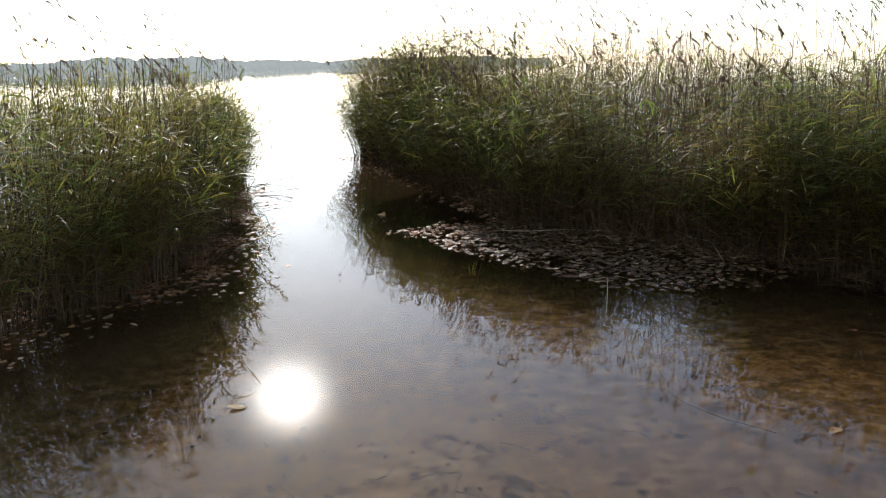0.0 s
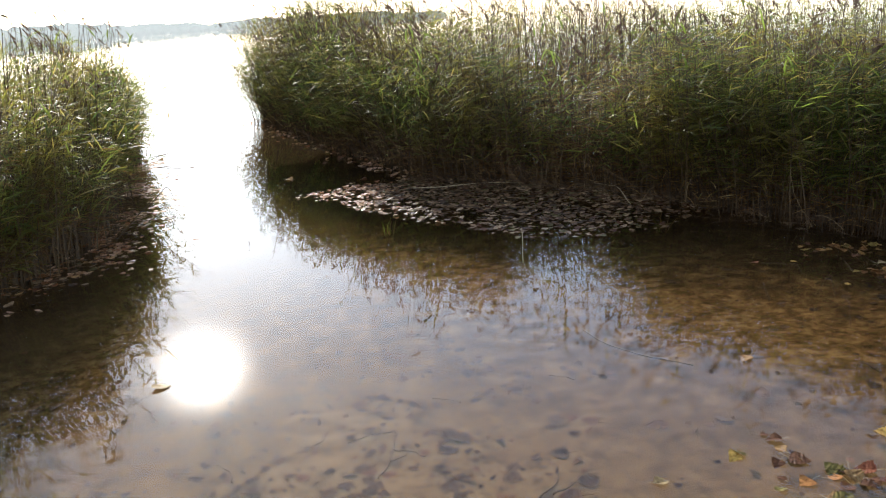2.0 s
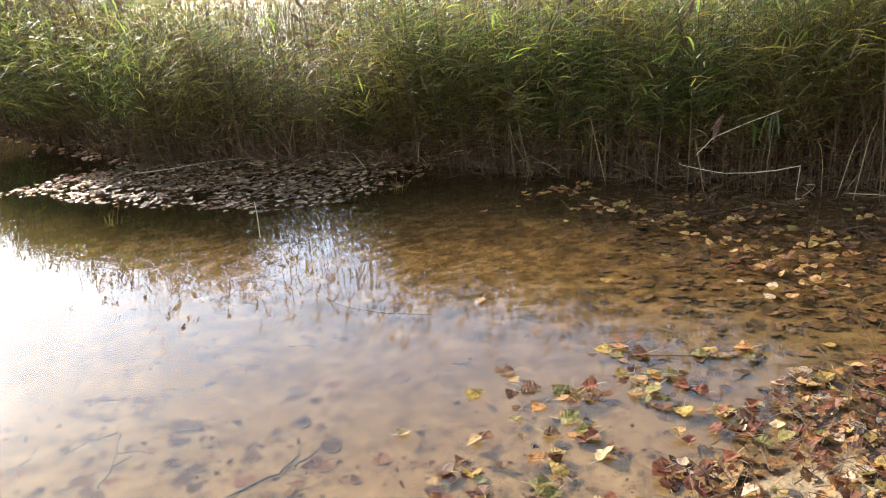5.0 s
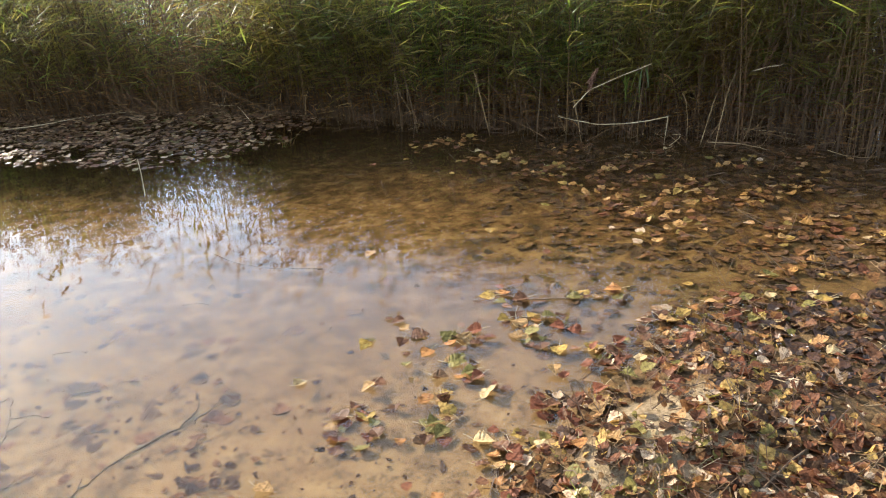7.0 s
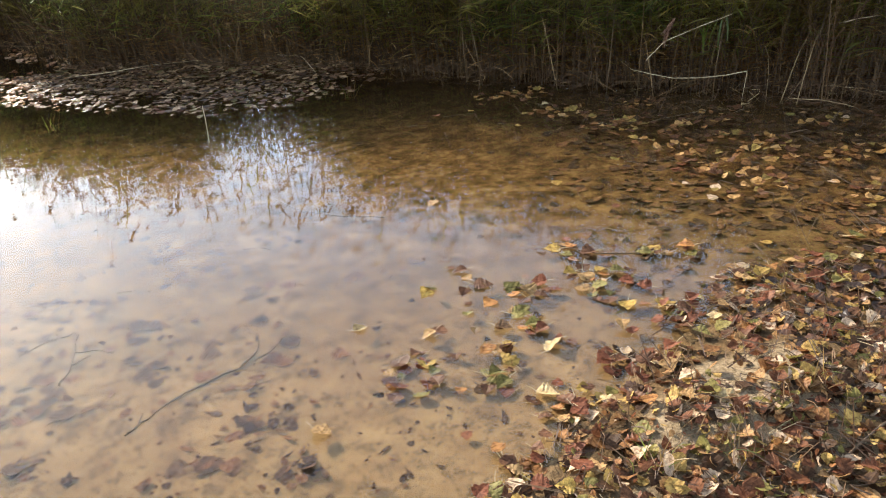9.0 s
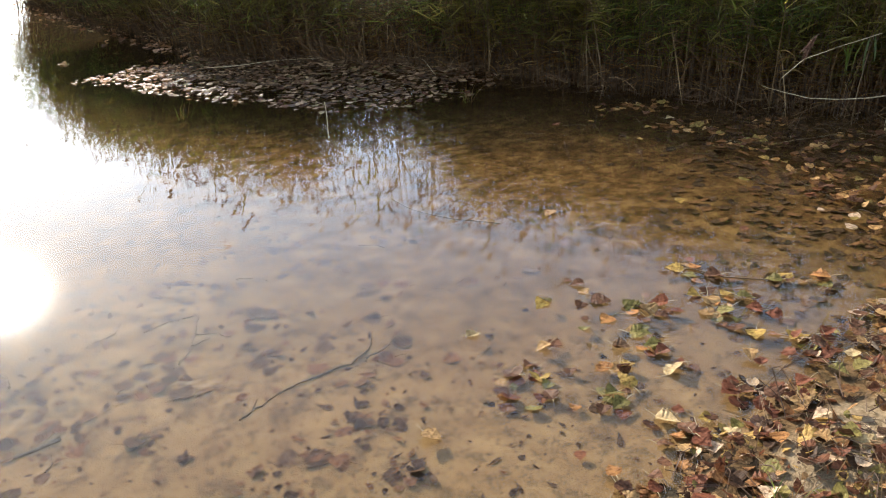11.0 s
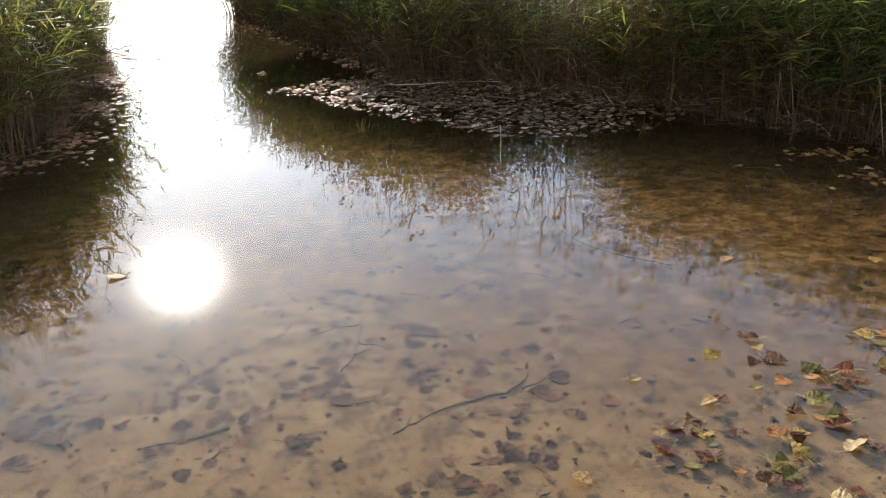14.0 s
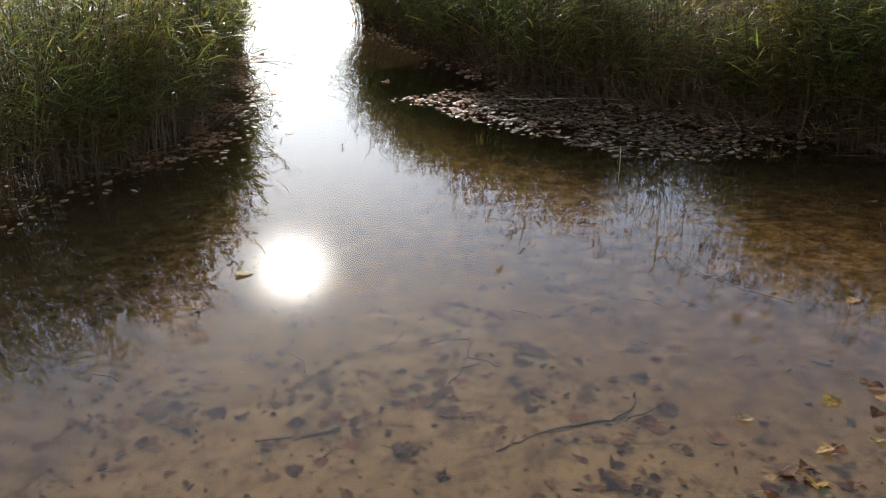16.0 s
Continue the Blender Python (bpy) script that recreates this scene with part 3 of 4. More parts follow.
# ---- fallen leaves ----
def leaf_shape(seed, wide=1.0, curl=1.0):
    """A broad toothed poplar leaf of unit length, cupped and curled; x runs from stalk to tip."""
    g = np.random.default_rng(seed)
    xs = np.array([0.0, 0.04, 0.10, 0.18, 0.27, 0.36, 0.46, 0.56, 0.66, 0.76, 0.87, 1.0])
    half = np.interp(xs, [0, 0.05, 0.17, 0.33, 0.52, 0.70, 0.86, 1], [0.10, 0.31, 0.46, 0.50, 0.42, 0.27, 0.12, 0]) * wide * g.uniform(0.85, 1.1)
    jag = g.uniform(0.90, 1.06, (2, 12)) * np.where(np.arange(12) % 2, 1.05, 0.93)[None]
    bite = int(g.integers(3, 10))
    jag[int(g.integers(0, 2)), bite] *= g.uniform(0.55, 1.0)
    a, b, c = g.uniform(-0.5, 0.8) * curl, g.uniform(0.0, 0.75) * curl, g.uniform(-0.5, 0.5) * curl
    fold = g.uniform(-0.15, 0.25) * curl
    v = []
    for i, x in enumerate(xs):
        for side, sg in ((0, -1), (None, 0), (1, 1)):
            y = sg * half[i] * (jag[side, i] if side is not None else 1)
            z = a * (x - 0.5) ** 2 + b * y * y * 2.4 + fold * abs(y) + c * y * (x - 0.4) + g.normal(0, 0.014 * (0.5 + curl) if sg else 0.008)
            v.append((x - 0.45, y, z))
    t = []
    for i in range(11):
        for k in range(2):
            p = i * 3 + k
            t += [(p, p + 3, p + 1), (p + 1, p + 3, p + 4)]
    v = np.array(v)
    v[:, 2] -= v[:, 2].min()
    return v, np.array(t)


SHAPES = [leaf_shape(100 + k, 1.0 if k % 3 else 0.8, 0.25 + 0.22 * (k % 4)) for k in range(12)]
FLAT = [leaf_shape(200 + k, 1.0, 0.15) for k in range(8)]


def turn_arrays(g, n, tilt):
    az = g.uniform(0, 2 * np.pi, n)
    a, b = g.normal(0, tilt, n), g.normal(0, tilt, n)
    ca, sa, cb, sb, cz, sz = np.cos(a), np.sin(a), np.cos(b), np.sin(b), np.cos(az), np.sin(az)
    rx = np.zeros((n, 3, 3)); rx[:, 0, 0] = 1; rx[:, 1, 1] = ca; rx[:, 1, 2] = -sa; rx[:, 2, 1] = sa; rx[:, 2, 2] = ca
    ry = np.zeros((n, 3, 3)); ry[:, 1, 1] = 1; ry[:, 0, 0] = cb; ry[:, 0, 2] = sb; ry[:, 2, 0] = -sb; ry[:, 2, 2] = cb
    rz = np.zeros((n, 3, 3)); rz[:, 2, 2] = 1; rz[:, 0, 0] = cz; rz[:, 0, 1] = -sz; rz[:, 1, 0] = sz; rz[:, 1, 1] = cz
    return rz @ ry @ rx


def leaf_heap(name, label, pts, sizes, tilt, mat, seed, shapes=SHAPES, kind="stuff"):
    """Many leaves in one mesh at the given places."""
    g = np.random.default_rng(seed)
    which = g.integers(0, len(shapes), len(pts))
    V, T, base = [], [], 0
    for w in range(len(shapes)):
        sel = np.where(which == w)[0]
        if not len(sel):
            continue
        v, t = shapes[w]
        R = turn_arrays(g, len(sel), tilt)
        vv = np.einsum("nij,vj->nvi", R, v) * sizes[sel, None, None] + pts[sel, None]
        V.append(vv.reshape(-1, 3))
        T.append((base + np.arange(len(sel))[:, None, None] * len(v) + t[None]).reshape(-1, 3))
        base += len(sel) * len(v)
    T = np.concatenate(T)
    me = quick_mesh(name, np.concatenate(V), T, [mat], np.zeros(len(T)))
    return tagged(new(name, me), label, "leaves", kind=kind)




def litter_depth(x, y):
    """How far a spot lies inside the leaf-strewn bank."""
    return np.interp(x, LITTER_EDGE[:, 0], LITTER_EDGE[:, 1]) - y


def scatter(n, lo, hi, chance, seed):
    g = np.random.default_rng(seed)
    p = g.uniform(lo, hi, (n, 2))
    return p[g.random(n) < chance(p[:, 0], p[:, 1])], g


# thick litter over the bank
p, g = scatter(46000, (0.3, -0.9), (4.9, 3.0), lambda x, y: np.clip((y + 0.9) / 1.3, 0, 1) ** 0.8 * np.clip((x - 0.5 + 0.2 * waves(x, y, 3.0, 2.0)) / 0.35, 0, 1) * np.where(litter_depth(x, y) > 0, np.clip(0.25 + 0.55 * litter_depth(x, y), 0, 0.62), 0)
               * np.where(x > 2.3, 0.75, 1) * (waves(x, y, 4.0, 5.0) > -0.55) * (1 - 0.95 * np.exp(-(((x - 1.78) / 0.27) ** 2 + ((y - 1.36) / 0.12) ** 2))), 61)
z = np.maximum(ground_z(p[:, 0], p[:, 1]), -0.012) + g.uniform(0.0, 0.022, len(p)) * np.clip(litter_depth(p[:, 0], p[:, 1]) * 3, 0.15, 1)
size = 0.022 + 0.046 * g.random(len(p)) ** 1.3
wet = (p[:, 0] + g.normal(0, 0.22, len(p)) > 2.15) & (g.random(len(p)) < 0.8)
z = np.where(wet, np.minimum(z, ground_z(p[:, 0], p[:, 1]) + 0.006), z)
leaf_heap("leaf_litter", "thick brown, red and yellow fallen poplar leaves on the bank", np.column_stack([p, z])[~wet], size[~wet], 0.34, LITTER, 62)
leaf_heap("wet_litter", "dark wet brown leaves sodden at the water's edge", np.column_stack([p, z])[wet], size[wet], 0.20, SODDEN, 59)

# sparse floating leaves in the shallows and along the reeds
p, g = scatter(5200, (0.9, 1.5), (4.7, 4.9), lambda x, y: np.where(litter_depth(x, y) < 0, 1, 0) * np.exp(np.minimum(litter_depth(x, y), 0) * 1.0)
               * np.clip((x - 2.0) / 0.8, 0.02, 1) * np.where(waves(x, y, 3.3, 8.0) > 0.25, 0.30, 0.05) * (0.75 * (x - 4.0) + 0.66 * (y - 4.4) < 0.3), 63)
leaf_heap("floating_leaves", "yellow and brown leaves floating in loose drifts", np.column_stack([p, g.uniform(-0.004, 0.002, len(p))]), g.uniform(0.03, 0.065, len(p)), 0.12, LITTER, 64, FLAT)

# mat of leaves held against the reeds
MAT_OUT = np.array([(-0.62, 7.62), (-0.45, 7.5), (0.13, 6.7), (0.72, 6.03), (1.15, 5.52), (1.7, 5.38), (2.2, 5.42), (2.66, 5.75)])


def mat_chance(x, y):
    out = np.interp(x, MAT_OUT[:, 0], MAT_OUT[:, 1])
    back = np.interp(x, [-0.62, -0.1, 0.4, 0.8, 1.5, 2.4, 2.7], [7.7, 8.0, 8.0, 8.4, 7.7, 6.9, 6.4])
    d = y - out
    return np.where((d > 0) & (y < back) & (x > -0.6) & (x < 2.72), np.clip(0.16 + 0.9 * np.minimum(d, 0.7), 0, 0.8), 0) * np.where(x < 0, 0.6, 1) * np.where(waves(x, y, 5.0, 2.0) > -0.45, 1, 0.25)


p, g = scatter(12000, (-0.65, 5.3), (2.75, 8.4), mat_chance, 65)
size = 0.02 + 0.048 * g.random(len(p)) ** 1.3
# the tip gets the leaf colour with sunlight painted in
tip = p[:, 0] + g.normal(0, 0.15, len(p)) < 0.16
for sel, mt, label in ((tip, MATSUNLIT, "leaves at the mat's tip, sunlight painted in as paler colour"), (~tip, MATLEAF, "matted brown dead leaves floating against the reeds")):
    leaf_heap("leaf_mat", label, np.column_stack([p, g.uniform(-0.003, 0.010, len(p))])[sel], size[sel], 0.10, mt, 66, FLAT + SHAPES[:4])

# drift of leaves along the dark edge of the other reed bed, and along the channel side
g = np.random.default_rng(67)
p = along_edge(LEFT_EDGE[1:6], g.random(2000)) + np.stack([np.abs(g.normal(0, 0.26, 2000)) + 0.02, g.normal(0, 0.1, 2000)], 1)
p = p[waves(p[:, 0], p[:, 1], 3.4, 3.0) > 0.05]
leaf_heap("leaf_drift", "pale curled leaves caught along the reeds' foot", np.column_stack([p, g.uniform(-0.003, 0.004, len(p))]), g.uniform(0.03, 0.065, len(p)), 0.09, MATSUNLIT, 68, FLAT)
p = along_edge(LEFT_EDGE[3:], g.random(620) ** 1.3) + np.stack([g.normal(0.10, 0.28, 620), g.normal(0, 0.2, 620)], 1)
# this share also takes the leaf colour brightened for sun glints
pale = g.random(620) < 0.4
for sel, mt, label in ((pale, MATSUNLIT, "few pale leaves lying on dark water among reeds"), (~pale, MATLEAF, "brown leaves scattered on dark water among reeds")):
    leaf_heap("leaf_drift", label, np.column_stack([p, g.uniform(-0.001, 0.006, len(p))])[sel], g.uniform(0.025, 0.06, 620)[sel], 0.12, mt, 67, FLAT)
p = along_edge(RIGHT_EDGE[:4], g.random(260)) + np.stack([-np.abs(g.normal(0, 0.2, 260)) - 0.02, g.normal(0, 0.12, 260)], 1)
leaf_heap("leaf_drift", "pale leaves drifting along the reeds beside the channel", np.column_stack([p, g.uniform(-0.003, 0.006, len(p))]), g.uniform(0.04, 0.09, len(p)), 0.15, MATSUNLIT, 69)

# dark leaves under the shallow water beside the bank
p, g = scatter(8000, (1.7, 1.4), (4.7, 4.6), lambda x, y: np.where(litter_depth(x, y) < 0.1, 1, 0) * np.clip((0.75 * (x - 1.6) - 0.35 * (y - 2.0)) / 1.0, 0, 1) * np.where(waves(x, y, 2.9, 1.5) > -0.1, 0.55, 0.2), 70)
leaf_heap("sunken_leaves", "brown sodden leaves under the shallow water", np.column_stack([p, np.minimum(ground_z(p[:, 0], p[:, 1]) + 0.004, -0.001)]), g.uniform(0.03, 0.07, len(p)), 0.15, WETLITTER, 75, FLAT)

# sunken debris
p, g = scatter(480, (-3.2, 1.4), (2.8, 5.2), lambda x, y: np.clip(waves(x, y, 2.3, 4.0) * 0.5 + 0.18, 0.02, 0.5) * np.where(litter_depth(x, y) < -0.15, 1, 0) * np.where((x > 0.5) & (y < 2.6), 0.12, 1), 71)
leaf_heap("sunken_leaves", "dark rotting leaves lying on the lake bed", np.column_stack([p, ground_z(p[:, 0], p[:, 1]) + 0.003]), g.uniform(0.03, 0.08, len(p)), 0.12, WETLITTER, 72, FLAT)
p, g = scatter(16000, (-3.4, 1.3), (4.2, 6.0), lambda x, y: np.clip(waves(x, y, 3.1, 6.0) * 0.45 + 0.25, 0.03, 0.6), 73)
leaf_heap("bed_debris", "specks of dark plant debris on the sandy bed", np.column_stack([p, ground_z(p[:, 0], p[:, 1]) + 0.002]), 0.005 + 0.026 * g.random(len(p)) ** 2.5, 0.2, WETLITTER, 74, FLAT)


SCRAPS = [leaf_shape(260 + k, 0.30 + 0.12 * (k % 4), 0.3) for k in range(8)]
p, g = scatter(8500, (-3.2, 1.5), (1.7, 4.2), lambda x, y: np.clip(waves(x, y, 2.7, 9.0) * 0.55 + 0.22, 0.03, 0.6) * np.clip((1.5 - x) / 1.2, 0.05, 1), 78)
leaf_heap("bed_debris", "torn dark scraps of leaves and reed on the bed", np.column_stack([p, ground_z(p[:, 0], p[:, 1]) + 0.003]), 0.012 + 0.055 * g.random(len(p)) ** 2.2, 0.15, WETLITTER, 79, SCRAPS)

# rotten leaves gathered in dark clumps
g = np.random.default_rng(86)
CLUMPS = [(-0.1, 2.52), (0.24, 2.82), (-0.34, 2.4), (-0.93, 2.36), (-0.04, 3.26), (-0.64, 2.59), (0.58, 3.15), (0.18, 3.24), (0.63, 2.57), (-0.93, 2.69), (0.35, 2.0), (-1.04, 2.6), (-0.54, 2.28), (-0.01, 2.92), (1.02, 3.36)]
CLUMPS += [(x, y) for x, y in g.uniform((-2.2, 1.7), (0.6, 4.2), (28, 2))]
p = np.concatenate([np.array(c) + g.normal(0, g.uniform(0.025, 0.075), (int(g.integers(6, 24)), 2)) * np.array((1.3, 1.0)) for c in CLUMPS])
leaf_heap("rotten_leaves", "dark clumps of rotten leaves and reed scraps on the bed", np.column_stack([p, ground_z(p[:, 0], p[:, 1]) + g.uniform(0.002, 0.008, len(p))]), 0.014 + 0.042 * g.random(len(p)) ** 1.8, 0.2, WETLITTER, 87, SCRAPS + FLAT)

# ---- leaves that can be told apart ----
STALK_V, STALK_F = tube([(-0.44, 0, 0.02), (-0.62, 0.04, 0.10), (-0.92, 0.12, 0.16)], [0.016, 0.014, 0.012], 4)
leaf_meshes = {}


def fallen_leaf(x, y, z, size, colour, where, seed, tilt=7):
    """One fallen leaf with its stalk."""
    g = np.random.default_rng(seed)
    k = int(g.integers(0, 8))
    flat = where == "sunken"
    key = (k, colour, flat)
    if key not in leaf_meshes:
        v, t = (FLAT if flat else SHAPES)[k]
        leaf_meshes[key] = mesh_of("leaf", v, t, [LEAF_MATS[colour]])
        leaf_meshes[("stalk", colour, flat)] = mesh_of("leaf_stalk", STALK_V, STALK_F, [LEAF_MATS[colour] if flat else STALK])
    ob = new("fallen_leaf", leaf_meshes[key])
    ob.matrix_basis = pose(x, y, z, g.normal(0, tilt), g.normal(0, tilt), g.uniform(0, 360)) @ Matrix.Diagonal((size, size, size, 1))
    looks = {"yellow": "yellow", "tan": "tan", "red": "dark red", "brown": "brown", "olive": "olive green", "pale": "pale curled", "orange": "orange brown",
             "dark": "blackened", "sunk_red": "reddish brown"}[colour]
    place = {"floating": "floating on the shallow water", "sunken": "lying sunken on the sandy bed", "bank": "lying on the littered bank"}[where]
    tagged(ob, looks + " poplar leaf " + place, "leaf", "fallen poplar leaves")
    part("leaf_stalk", leaf_meshes[("stalk", colour, flat)], ob)
    return ob


def leaf_group(spots, colours, where, z, seed, size=(0.055, 0.078)):
    g = np.random.default_rng(seed)
    for n, (x, y) in enumerate(spots):
        zz = float(ground_z(np.array(x), np.array(y))) + 0.001 if where == "sunken" else z + 0.002 * (n % 4)
        fallen_leaf(x, y, zz, g.uniform(*size), colours[n % len(colours)], where, seed * 100 + n, 3 if where == "sunken" else 9)
        if where == "floating" and seed in (2, 3, 4, 5):
            for k in range(2):
                fallen_leaf(x + g.normal(0, 0.045), y + g.normal(0, 0.045), z - 0.004 + 0.003 * k, g.uniform(0.035, 0.06),
                            ["brown", "red", "olive", "brown", "orange", "dark", "tan"][(3 * n + k + seed) % 7], where, seed * 100 + 50 + 2 * n + k, 8)


leaf_group([(0.93, 2.33), (1.24, 2.42), (1.27, 2.44), (0.60, 1.86), (1.16, 2.16), (1.11, 2.15)],
           ["pale", "yellow", "olive", "tan", "brown", "tan"], "floating", 0.0, 1, (0.055, 0.065))
leaf_group([(0.95, 2.02), (1.02, 2.08), (1.02, 2.00), (1.00, 1.90), (0.93, 1.87), (0.89, 1.95), (0.95, 2.06)],
           ["red", "brown", "yellow", "brown", "olive", "red", "brown"], "floating", -0.006, 2)
leaf_group([(1.24, 1.97), (1.30, 1.94), (1.18, 1.83), (1.25, 1.86), (1.11, 1.77), (1.17, 1.77), (1.25, 1.65)],
           ["orange", "yellow", "olive", "yellow", "brown", "olive", "pale"], "floating", 0.0, 3)
leaf_group([(1.64, 2.25), (1.59, 2.16), (1.53, 2.27), (1.45, 2.35), (1.40, 2.22), (1.45, 2.09), (1.45, 2.01), (1.45, 1.96), (1.43, 1.86),
            (1.35, 2.05), (1.44, 2.50), (1.57, 2.21)],
           ["red", "brown", "olive", "brown", "orange", "olive", "olive", "red", "pale", "dark", "brown", "tan"], "floating", 0.0, 4)
leaf_group([(1.86, 2.46), (1.93, 2.43), (1.95, 2.34), (1.78, 2.24), (1.81, 2.17), (1.90, 2.19), (1.74, 2.11), (1.80, 2.09), (1.77, 1.99),
            (1.80, 1.92), (1.91, 2.06), (1.94, 2.14), (2.18, 2.21), (2.31, 2.16), (2.13, 2.21), (1.91, 1.84)],
           ["yellow", "orange", "brown", "yellow", "tan", "yellow", "tan", "olive", "brown", "yellow", "red", "olive", "yellow", "orange", "olive", "yellow"], "floating", 0.0, 5)
leaf_group([(0.82, 2.25), (0.38, 2.00), (0.43, 2.06), (0.33, 1.88), (0.28, 1.92), (0.20, 1.95), (0.27, 1.94), (0.78, 2.92), (0.84, 2.87),
            (0.67, 2.86), (0.75, 2.78), (0.70, 2.43), (0.64, 2.32), (0.61, 2.36), (0.44, 2.52), (0.38, 2.39), (0.23, 2.45)],
           ["sunk_red", "sunk_red", "dark", "sunk_red", "dark", "dark", "sunk_red", "sunk_red", "sunk_red", "dark", "dark", "dark"], "sunken", 0, 6, (0.055, 0.085))
leaf_group([(0.65, 2.65), (0.26, 2.89), (0.30, 2.85), (-0.01, 2.65), (-0.06, 2.57), (-0.05, 2.43), (-0.09, 2.63), (-0.20, 2.23), (1.63, 2.92),
            (1.37, 2.76), (1.53, 2.88), (-0.17, 2.60), (-0.09, 2.53), (-0.17, 2.49), (-0.11, 2.71), (-0.23, 2.58)],
           ["dark", "dark", "dark", "sunk_red", "dark"], "sunken", 0, 7, (0.055, 0.09))
leaf_group([(-0.66, 2.51), (-0.46, 2.43), (-0.37, 2.27), (-1.07, 2.44), (-0.98, 2.41), (-1.34, 2.41), (-1.40, 2.28), (-0.53, 2.13), (-0.14, 2.53),
            (-0.08, 2.69), (-0.23, 2.50), (0.27, 2.92), (0.19, 2.94), (0.32, 2.85), (0.60, 3.26), (0.0, 3.36), (-0.11, 3.31), (0.71, 2.93),
            (0.46, 2.58), (0.21, 2.51), (-1.16, 2.41), (-0.60, 2.10)],
           ["dark", "dark", "sunk_red", "dark", "dark", "dark", "sunk_red"], "sunken", 0, 8, (0.05, 0.085))
leaf_group([(2.85, 4.65), (2.99, 4.62), (3.05, 4.43), (3.10, 4.24), (3.04, 3.99), (3.07, 3.70), (3.21, 3.65), (3.07, 3.35), (3.06, 3.12), (3.07, 2.88),
            (3.07, 2.77), (3.51, 3.40), (3.52, 3.25), (3.48, 3.08), (3.44, 2.81), (3.52, 2.75), (3.49, 3.57), (4.03, 3.42), (3.15, 3.95), (2.95, 3.98), (3.12, 3.60)],
           ["yellow", "tan", "brown", "pale", "tan", "orange", "olive"], "floating", 0.0, 9, (0.042, 0.062))
leaf_group([(-2.49, 10.87), (-2.79, 10.81), (-2.74, 10.32), (-2.15, 7.77), (-2.07, 7.14), (-1.80, 7.21), (-1.92, 6.25), (-2.03, 5.97), (-1.93, 3.87),
            (-1.03, 3.60), (-1.39, 13.97), (-0.63, 10.84), (-0.47, 10.71), (-0.69, 8.63), (-1.21, 12.03), (-0.02, 8.10), (1.69, 3.20)],
           ["pale", "tan", "brown"], "floating", 0.0, 10, (0.06, 0.09))
# small rafts of leaves strung along the shallows below the reeds
RAFTS = [(3.00, 4.61, 14), (3.17, 4.54, 9), (3.03, 4.09, 7), (3.17, 4.05, 5), (3.17, 3.88, 6), (3.18, 3.64, 16), (3.18, 3.46, 8), (3.16, 3.27, 9), (3.14, 3.09, 7), (3.15, 2.93, 6),
         (3.11, 2.73, 16), (3.10, 2.61, 5), (3.51, 3.34, 7), (3.82, 3.45, 8), (3.77, 3.26, 6), (3.52, 3.06, 9), (3.47, 2.83, 10), (3.51, 2.65, 8), (3.64, 2.85, 4), (2.99, 2.44, 9),
         (3.18, 2.41, 7), (3.68, 2.53, 8), (3.74, 2.41, 10), (4.06, 2.57, 5), (4.03, 2.41, 8), (3.21, 2.04, 9), (3.52, 2.02, 8), (4.07, 2.89, 4), (3.56, 3.81, 4), (3.06, 1.78, 8)]
g = np.random.default_rng(640)
p = np.concatenate([np.array((x, y)) + g.normal(0, 1, (count + 3, 2)) * np.array((0.06 + 0.004 * count, 0.045)) for x, y, count in RAFTS])
leaf_heap("leaf_rafts", "overlapping golden and brown leaves afloat in small rafts", np.column_stack([p, g.uniform(0.001, 0.012, len(p))]), g.uniform(0.034, 0.068, len(p)), 0.17, GOLDLEAF, 641, SHAPES[:8])
# the upper leaves of the bank's litter
g = np.random.default_rng(77)
for n in range(150):
    x = g.uniform(0.85, 2.9)
    y = float(np.interp(x, LITTER_EDGE[:, 0], LITTER_EDGE[:, 1])) - abs(g.normal(0, 0.28)) + 0.06
    if ((x - 1.78) / 0.26) ** 2 + ((y - 1.36) / 0.11) ** 2 < 0.8:
        continue
    zz = max(float(ground_z(np.array(x), np.array(y))), -0.004) + g.uniform(0.004, 0.024)
    fallen_leaf(x, y, zz, g.uniform(0.042, 0.070), ["red", "brown", "tan", "red", "yellow", "brown", "orange", "brown", "olive", "red", "pale", "brown"][n % 12], "bank", 9000 + n, 13)


# ---- sticks ----
def stick(name, label, points, r0, r1, mat, twigs=(), seed=0, wobble=0.004, category="stick"):
    """A stick with an uneven tapering stem; each twig is a part."""
    line = smooth_line(points, 6, wobble, seed)
    v, f = tube(line, np.linspace(r0, r1, len(line)) * np.random.default_rng(seed).uniform(0.85, 1.2, len(line)), 6)
    ob = new(name, mesh_of(name, v, f, [mat], None, True))
    tagged(ob, label, category)
    for pts in twigs:
        tl = smooth_line(pts, 4, wobble * 0.7, seed + 1)
        tv, tf = tube(tl, np.linspace(r1 * 0.9, r1 * 0.4, len(tl)), 5)
        part("twig", mesh_of("twig", tv, tf, [mat], None, True), ob)
    return ob


def bed(points, up=0.002):
    return [(x, y, float(ground_z(np.array(x), np.array(y))) + up) for x, y in points]


